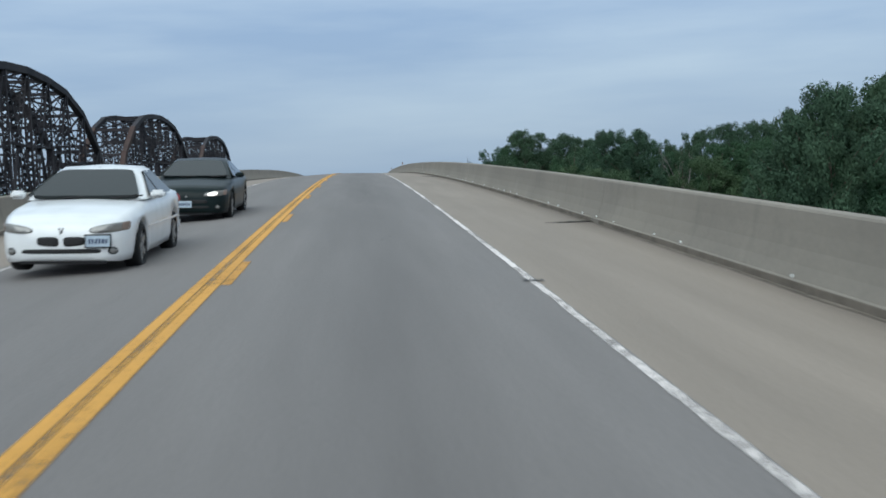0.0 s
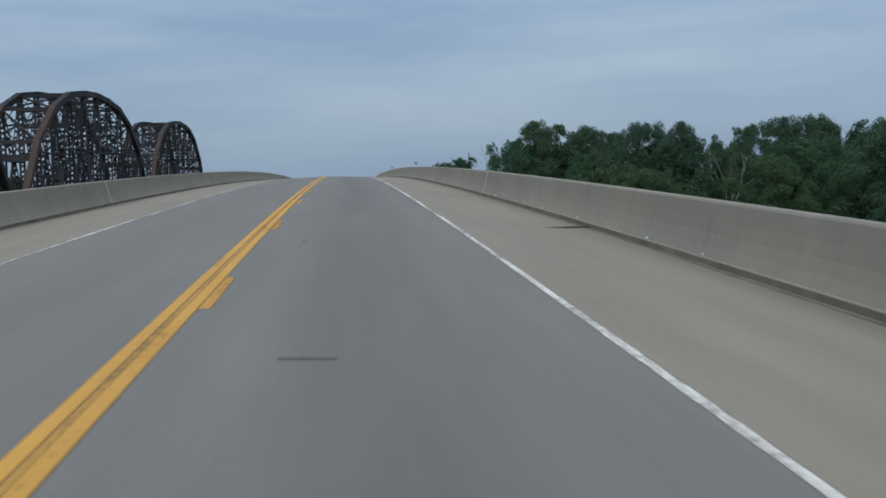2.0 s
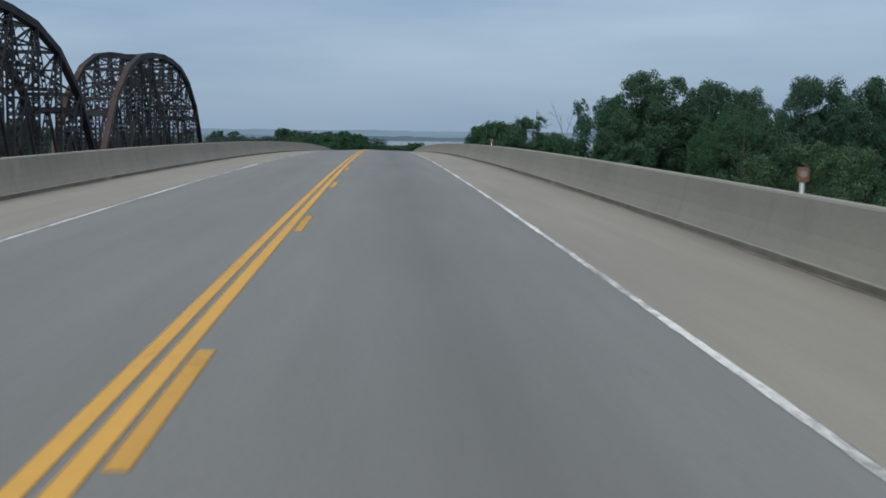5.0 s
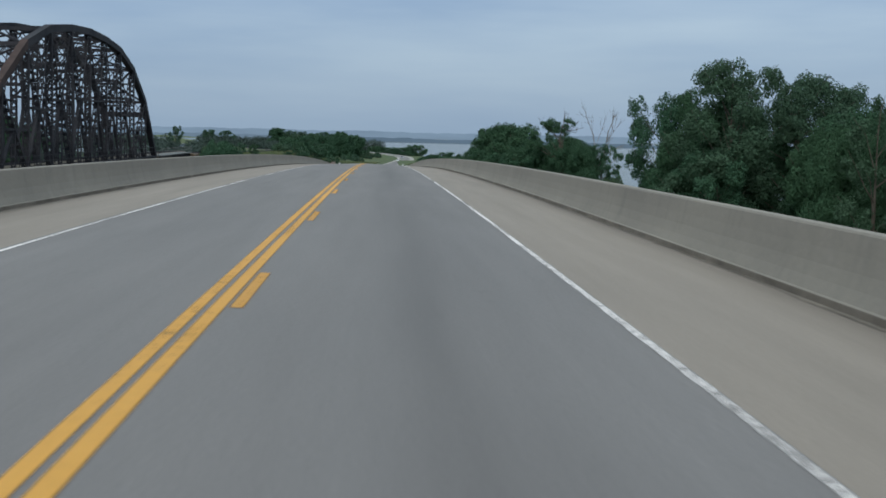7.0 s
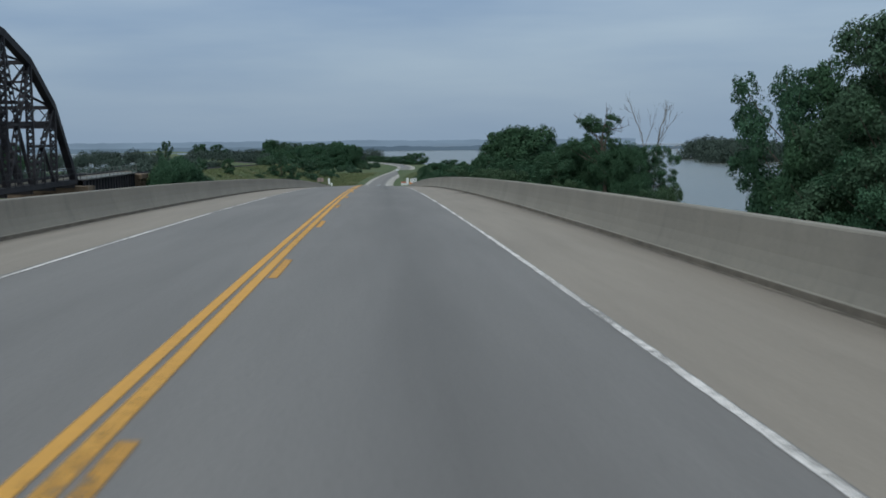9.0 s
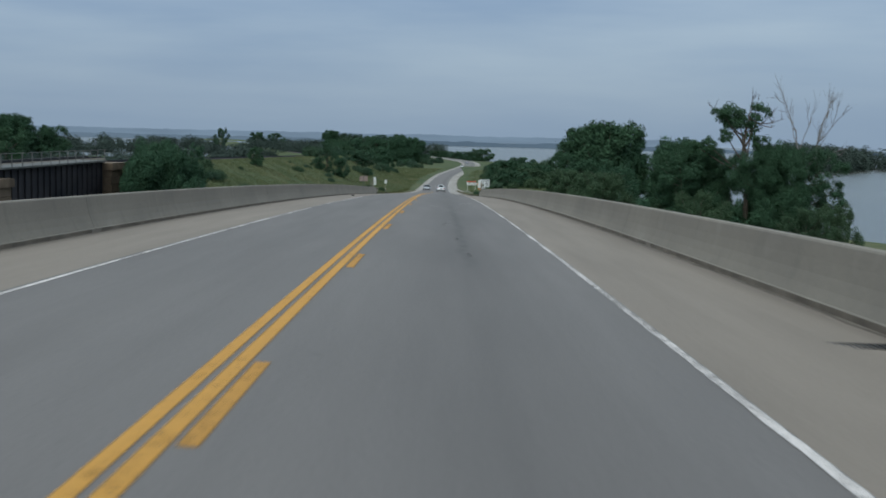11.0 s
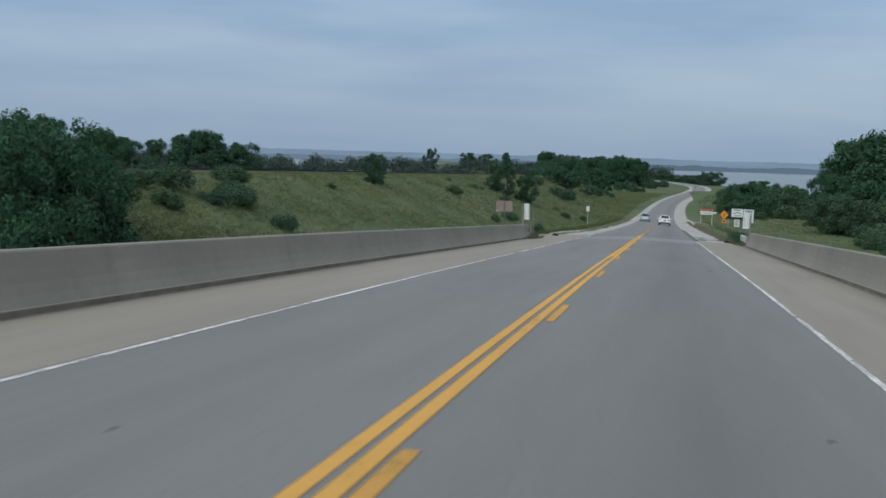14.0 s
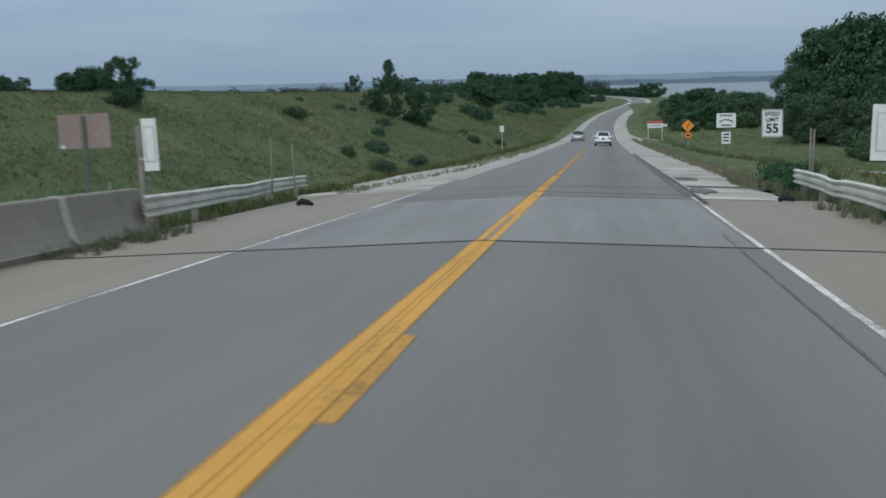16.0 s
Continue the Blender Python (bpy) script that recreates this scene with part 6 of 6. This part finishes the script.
def small_sign(x, y, top):
    g = gz(x, y)
    root = empty("small_sign", Matrix.Translation((x, y, g)))
    h = top - g
    sign_post(root, 0, h - 0.05, GALV)
    part("sign_plate", board(bmesh.new(), 0.55, 0.85, h - 0.42, -0.005), SIGN_WHITE, root)
    b = bmesh.new()
    box(b, (-0.02, -0.016, h - 0.8), (0.03, -0.012, h - 0.1))
    part("mark", b, GALV, root)
    return tagged(root, "small white sign standing on the grass verge", "road sign")


small_sign(-11.8, 519.2, -8.2)


def stake(x, y, z0, top, label="grey timber stake beside the guard rail"):
    b = bmesh.new()
    box(b, (-0.026, -0.026, -0.3), (0.026, 0.026, top - z0), Euler((radians(1.5), radians((x * 7) % 4 - 2), 0)).to_matrix().to_4x4(), 0.008)
    ob = mesh_object("stake", b, WEATHERED_WOOD)
    ob.matrix_basis = Matrix.Translation((x, y, z0))
    return tagged(ob, label, "post", "verge stakes")


for x, y, top in ((-8.10, 397.0, -3.64), (-7.95, 399.1, -3.95), (-7.2, 383.7, -3.80), (7.16, 396.4, -3.66), (7.32, 397.0, -3.72)):
    stake(x, y, gz(x, y), top)


def guard_rail(side, pts, dents):
    """A W-beam rail on timber posts from the parapet's end."""
    root = empty("guard_rail", Matrix.Translation((pts[0][0], pts[0][1], 0)))
    o = Vector((pts[0][0], pts[0][1], 0))
    wave = [(-0.17, 0.0), (-0.145, 0.06), (-0.115, 0.06), (-0.085, 0.0), (-0.060, 0.0), (-0.03, 0.06), (0.03, 0.06), (0.060, 0.0), (0.085, 0.0), (0.115, 0.06), (0.145, 0.06), (0.17, 0.0)]
    bm = bmesh.new()
    rings = []
    n = 40
    for k in range(n + 1):
        t = k / n
        x = np.interp(t, [p[3] for p in pts], [p[0] for p in pts])
        y = np.interp(t, [p[3] for p in pts], [p[1] for p in pts])
        z = np.interp(t, [p[3] for p in pts], [p[2] for p in pts]) + dents * 0.07 * math.sin(9 * t + 0.5) * t * (1.2 - t) - dents * 0.12 * math.exp(-((t - 0.55) / 0.08) ** 2)
        tw = 0.25 * dents * math.exp(-((t - 0.55) / 0.1) ** 2)
        ring = []
        for thick in (0.0, 0.006):
            for dz, dx in (wave if not thick else wave[::-1]):
                ring.append(bm.verts.new(Vector((x - side * (dx - thick + tw * dz), y, z + dz * 1.2)) - o))
        rings.append(ring)
    for a, b in zip(rings, rings[1:]):
        for i in range(len(a)):
            bm.faces.new((a[i], a[(i + 1) % len(a)], b[(i + 1) % len(a)], b[i]))
    bm.faces.new(rings[0])
    bm.faces.new(rings[-1][::-1])
    bmesh.ops.recalc_face_normals(bm, faces=bm.faces)
    part("rail", bm, GALV, root, "bent galvanised rail")
    for k in range(5):
        t = 0.06 + 0.22 * k
        x, y, z = (np.interp(t, [p[3] for p in pts], [p[j] for p in pts]) for j in range(3))
        b = bmesh.new()
        box(b, (-0.09, -0.09, -1.3), (0.09, 0.09, 0.18), Matrix.Translation(Vector((x + side * 0.12, y, z)) - o), 0.01)
        part("post", b, WEATHERED_WOOD, root)
    return tagged(root, "dented galvanised guard rail on timber posts", "guard rail", "guard rails")


guard_rail(-1, [(-6.30, 382.9, -4.19, 0), (-7.05, 387.5, -4.52, 0.25), (-7.85, 393.0, -4.86, 0.5), (-8.8, 403.6, -5.50, 1)], 0.30)
guard_rail(1, [(6.42, 383.6, -4.35, 0), (6.75, 389.0, -4.64, 0.4), (6.9, 394.0, -4.90, 0.75), (6.95, 397.5, -5.05, 1)], 0.40)


def barricade(x, y, top):
    g = gz(x, y)
    root = empty("barricade", Matrix.Translation((x, y, g)))
    h = top - g
    for s in (-1.1, 1.1):
        b = bmesh.new()
        box(b, (s - 0.05, -0.04, -0.05), (s + 0.05, 0.04, h), None, 0.008)
        box(b, (s - 0.06, -0.5, 0.0), (s + 0.06, 0.5, 0.08), None, 0.008)
        part("leg", b, GALV, root)
    for k, (z, mat) in enumerate(((h - 0.22, SIGN_RED), (h - 0.62, SIGN_WHITE), (h - 1.02, SIGN_WHITE))):
        b = bmesh.new()
        box(b, (-1.25, -0.065, z - 0.13), (1.25, -0.045, z + 0.13), None, 0.005)
        part("rail_board", b, mat, root)
    b = bmesh.new()
    box(b, (-0.35, -0.10, h - 0.95), (0.35, -0.07, h - 0.60), Matrix.Translation((1.6, 0, 0)), 0.005)
    part("notice", b, SIGN_WHITE, root)
    return tagged(root, "red and white road closure barricade on the side road", "barricade")


barricade(9.9, 556.0, -9.3)
b = bmesh.new()
tube(b, [(0, 0, -0.3), (0.05, 0, 2.2)], [0.14, 0.12], 10)
ob = mesh_object("utility_stub", b, WEATHERED_WOOD, True)
ob.matrix_basis = Matrix.Translation((14.2, 556, gz(14.2, 556)))
tagged(ob, "short grey timber post beside the barricade", "post")
def reflector_post(y):
    root = empty("reflector_post", Matrix.Translation((6.68, y, float(surf(6.3, y)) + 0.82)))
    b = bmesh.new()
    box(b, (-0.022, -0.015, -0.05), (0.022, 0.015, 0.24), None, 0.004)
    part("post", b, SIGN_WHITE, root, "pale metal post")
    b = bmesh.new()
    box(b, (-0.075, -0.035, 0.15), (0.075, -0.012, 0.34), None, 0.008)
    plate = part("plate", b, RUST_PLATE, root)
    b = bmesh.new()
    cyl(b, (0, -0.036, 0.25), (0, 1, 0), 0.045, 0.008, sides=14)
    part("lens", b, AMBER, plate)
    return tagged(root, "small rusty brown reflector plate on a pale post on the parapet", "reflector", "parapet reflectors")


RUST_PLATE = two_scale("rusty_reflector_plate", (0.16, 0.085, 0.06), 0.3, 3.0, 20.0, 0.8, 0, 0.1)
for y in (106.2, 148.0):
    reflector_post(y)

for x, y, h in ((6.75, 398.6, 1.35), (6.5, 397.6, 0.9), (7.4, 399.8, 1.3), (7.9, 398.2, 0.9), (7.6, 388.4, 0.9), (7.0, 401.5, 0.8), (-7.4, 386.5, 0.5)):
    bush(0, x, y, h, 1.0, "verge shrubs")

# ---- litter and weeds on the shoulder ----
def tyre_scrap(x, y, s):
    b = bmesh.new()
    tube(b, [(0, 0, 0.05), (0.12, 0.03, 0.12), (0.26, -0.02, 0.10), (0.40, 0.05, 0.04)], [0.05, 0.085, 0.08, 0.03], 8)
    ob = mesh_object("tyre_scrap", b, RUBBER, True)
    ob.matrix_basis = Matrix.Translation(place(x, y, 0.0)) @ Matrix.Diagonal((s, s, s, 1))
    return tagged(ob, "torn black scrap of tyre on the shoulder", "litter", "shoulder litter")


tyre_scrap(-5.75, 391.0, 1.0)
tyre_scrap(5.45, 390.2, 0.9)
tyre_scrap(-4.5, 316.5, 0.45)
tyre_scrap(-5.8, 36.0, 1.1)


# dark seams and ragged patches where the pavement breaks up past the bridge
PATCH_R = random.Random(12)
PATCH_MAT = two_scale("dark_broken_asphalt", (0.125, 0.115, 0.11), 0.35, 1.5, 14.0, 0.95, 0, 0.4)
tagged(strip("pavement_seam", [3.31, 3.345], 366, 381, PATCH_MAT, 0.006, 0.004, 1.0), "dark seam along the edge of the lane", "seam", kind="structure")


def crumbled(y):
    return [3.56 - PATCH_R.uniform(0.0, 0.10), 3.66 + PATCH_R.uniform(0.0, 0.16)]


tagged(strip("pavement_broken_edge", crumbled, 391.5, 446, PATCH_MAT, 0.012, 0.010, 0.7), "dark crumbled edge between pavement and gravel", "road edge", kind="structure")


def asphalt_patch(x, y, a, b):
    bm = bmesh.new()
    rims = []
    for h in (-0.10, 0.0):
        PATCH_R.seed(int(y * 10))
        rims.append([bm.verts.new(place(x + a * math.cos(i * 0.349) * (q := PATCH_R.uniform(0.55, 1.1)), y + b * math.sin(i * 0.349) * q, 0.03 + h)) for i in range(18)])
    for i in range(18):
        bm.faces.new((rims[0][i], rims[0][(i + 1) % 18], rims[1][(i + 1) % 18], rims[1][i]))
    bm.faces.new(rims[1])
    bmesh.ops.recalc_face_normals(bm, faces=bm.faces)
    return tagged(mesh_object("asphalt_patch", bm, PATCH_MAT), "ragged dark asphalt patch on the gravel verge", "patch", "verge patches")


for x, y, a, b in ((4.15, 394.6, 0.35, 1.9), (4.9, 397.0, 1.0, 0.45), (4.3, 402.8, 0.4, 1.5)):
    asphalt_patch(x, y, a, b)


def tuft_field(name, spots, blades, height, mat, label, seed):
    rng = np.random.default_rng(seed)
    V, F = [], []
    k = 0
    for x, y, s in spots:
        z = max(gz(x, y), float(surf(x - float(bend(y)), y)) - 0.02 if abs(x - float(bend(y))) < 6.4 else -99)
        for _ in range(blades):
            a, l = rng.random() * 6.28, height * s * rng.uniform(0.5, 1.2)
            bx, by = x + rng.normal(0, 0.10 * s), y + rng.normal(0, 0.10 * s)
            w = 0.008 + 0.007 * s
            ox, oy = math.cos(a) * w, math.sin(a) * w
            lx, ly = rng.normal(0, 0.3) * l, rng.normal(0, 0.3) * l
            V += [(bx - ox, by - oy, z - 0.02), (bx + ox, by + oy, z - 0.02), (bx + ox * 0.7 + lx * 0.4, by + oy * 0.7 + ly * 0.4, z + l * 0.6), (bx + lx, by + ly, z + l)]
            F.append((k, k + 1, k + 2, k + 3))
            k += 4
    ob = new(name, cloud_mesh(name, np.array(V), np.array(F), mat))
    return tagged(ob, label, "weeds", kind="stuff")


R = random.Random(21)
HILL_WEED = foliage("hillside_grass", (0.052, 0.072, 0.032), (0.088, 0.100, 0.046))
spots = [(R.uniform(-6.25, -5.6), 381.5 + R.gauss(0, 1.2), R.uniform(0.3, 0.8)) for _ in range(34)]
spots += [(-6.6 - (y - 384) * 0.1 + R.gauss(0, 0.25), y, R.uniform(0.4, 0.9)) for y in (R.uniform(384, 400) for _ in range(90))]
spots += [(6.3 + (y - 384) * 0.03 + R.gauss(0, 0.3), y, R.uniform(0.4, 0.9)) for y in (R.uniform(384, 388) for _ in range(25))]
spots += [(7.4 + R.gauss(0, 0.5), 397 + R.gauss(0, 2.0), R.uniform(0.4, 1.0)) for _ in range(200)]
tuft_field("shoulder_weeds", spots, 16, 0.34, WEED, "green weeds growing along the guard rails", 41)
spots = []
for _ in range(900):
    y = 386 + 190 * R.random() ** 1.6
    side = R.random()
    x = float(bend(y)) + (-R.uniform(7.2, 11.5) if side < 0.6 else R.uniform(9.5, 15))
    spots.append((x, y, R.uniform(0.7, 1.9)))
dry = []
for _ in range(1300):
    y = 397 + 150 * R.random() ** 1.5
    dry.append((5.8 + abs(R.gauss(0, 0.9)), y, R.uniform(0.5, 1.2)) if R.random() < 0.6 else (-4.7 - 0.9 * float(smooth(420, 398, y)) - abs(R.gauss(0, 0.6)), y, R.uniform(0.3, 0.7)))
tuft_field("dry_verge_grass", dry, 10, 0.24, DRY_GRASS, "dry tan grass along the gravel edge", 43)
tuft_field("verge_grass", spots, 16, 0.22, HILL_WEED, "tall rough grass on the embankments", 42)


# rough grass standing over the embankment slopes, olive and dry in patches
def slope_material():
    m = foliage("slope_grass_blades", (0.106, 0.134, 0.066), (0.120, 0.146, 0.074))
    k = Nodes(m)
    old = k.b.inputs["Base Color"].links[0].from_socket
    patch = k.noise(k.coords("Object", (1, 0.55, 1.4)), 0.13, 5, 0.62)
    c = k.mix(k.value(patch, 0.48, 0.66, 0.0, 0.85), old, (0.190, 0.180, 0.096))
    dark = k.noise(k.coords("Object", (1, 0.7, 1)), 0.33, 5, 0.6)
    k.colour(k.mix(k.value(dark, 0.56, 0.72, 0.0, 0.7), c, (0.050, 0.090, 0.050)))
    return m


def grass_cover(name, mat, label, seed, count):
    rng = np.random.default_rng(seed)
    y = 366 + 480 * rng.random(count) ** 2.2
    left = rng.random(count) < 0.74
    c = bend(y)
    x = np.where(left | (y < 386), c - 8.4 - 27 * rng.random(count), c + 10.5 + 27 * rng.random(count))
    far = 1 + np.maximum(0, y - 384) / 110
    z = ground_height(x, y)
    swell = 0.6 + 0.8 * (0.5 + 0.5 * np.sin(x * 0.5 + y * 0.17) * np.sin(y * 0.31 - x * 0.2))
    V = []
    for _ in range(4):
        a = rng.random(count) * 6.283
        l = rng.uniform(0.07, 0.17, count) * swell * far ** 0.4
        w = rng.uniform(0.007, 0.015, count) * far ** 0.75
        px, py = x + rng.normal(0, 0.14, count) * far, y + rng.normal(0, 0.14, count) * far
        ox, oy = np.cos(a) * w, np.sin(a) * w
        lx, ly = rng.normal(0, 1.0, count) * l, rng.normal(0, 1.0, count) * l
        V.append(np.stack([np.stack([px - ox, py - oy, z - 0.08], 1), np.stack([px + ox, py + oy, z - 0.08], 1),
                           np.stack([px + ox * 0.8 + lx * 0.4, py + oy * 0.8 + ly * 0.4, z + l * 0.6], 1), np.stack([px + lx, py + ly, z + l], 1)], 1).reshape(-1, 3))
    V = np.concatenate(V)
    n = len(V) // 4
    me = bpy.data.meshes.new(name)
    me.vertices.add(len(V))
    me.vertices.foreach_set("co", V.ravel())
    me.loops.add(n * 4)
    me.loops.foreach_set("vertex_index", np.arange(n * 4))
    me.polygons.add(n)
    me.polygons.foreach_set("loop_start", np.arange(n) * 4)
    me.update()
    me.validate()
    me.materials.append(mat)
    return tagged(new(name, me), label, "grass", kind="stuff")


grass_cover("slope_grass", slope_material(), "olive and green rough grass on the embankment", 62, 84000)
R = random.Random(5)
for k in range(24):
    y = 386 + 150 * R.random() ** 1.2
    bush(R.choice((1, 2)), float(bend(y)) - R.uniform(13, 31), y, R.uniform(0.6, 1.5), R.uniform(0.9, 1.5), "slope shrubs")
for k in range(9):
    bush(R.choice((1, 1, 2)), -30.5 + R.uniform(-2.5, 3.0), 372 + 3.2 * k + R.uniform(-1, 1), R.uniform(1.0, 2.0), R.uniform(0.9, 1.3), "slope shrubs")


# oil drips and grime blots on the lane
OIL = two_scale("dried_oil", (0.060, 0.055, 0.052), 0.3, 2.0, 16.0, 0.7, 0, 0.1)
OIL_N = Nodes(OIL)
OIL_N.l.new(OIL_N.value(OIL_N.noise(OIL_N.coords("Object"), 9.0, 5, 0.75), 0.40, 0.62, 0.0, 0.58), OIL_N.b.inputs["Alpha"])


def oil_blot(x, y, a, b):
    r = random.Random(int(y * 10))
    bm = bmesh.new()
    rims = [[], []]
    for i in range(16):
        q = r.uniform(0.5, 1.0)
        for j, h in ((0, 0.0), (1, 0.005)):
            rims[j].append(bm.verts.new(place(x + a * math.cos(i * 0.3927) * q, y + b * math.sin(i * 0.3927) * q, h)))
    for i in range(16):
        bm.faces.new((rims[0][i], rims[0][(i + 1) % 16], rims[1][(i + 1) % 16], rims[1][i]))
    bm.faces.new(rims[1])
    bmesh.ops.recalc_face_normals(bm, faces=bm.faces)
    part("oil_blot", bm, OIL, road)


for x, y, a, b in ((0.9, 41.3, 0.05, 0.16), (2.09, -2.5, 0.03, 0.12), (2.23, -1.9, 0.025, 0.08), (1.71, 269.4, 0.07, 0.22), (1.62, 268.2, 0.035, 0.10), (1.76, 344.9, 0.07, 0.09), (2.87, 345.0, 0.09, 0.28),
                   (0.91, 296.2, 0.05, 0.06), (-1.63, 319.4, 0.04, 0.10), (2.79, 320.9, 0.05, 0.10), (1.95, 361.0, 0.07, 0.07), (1.9, 262.0, 0.05, 0.6), (2.05, 257.5, 0.05, 0.5)):
    oil_blot(x, y, a, b)
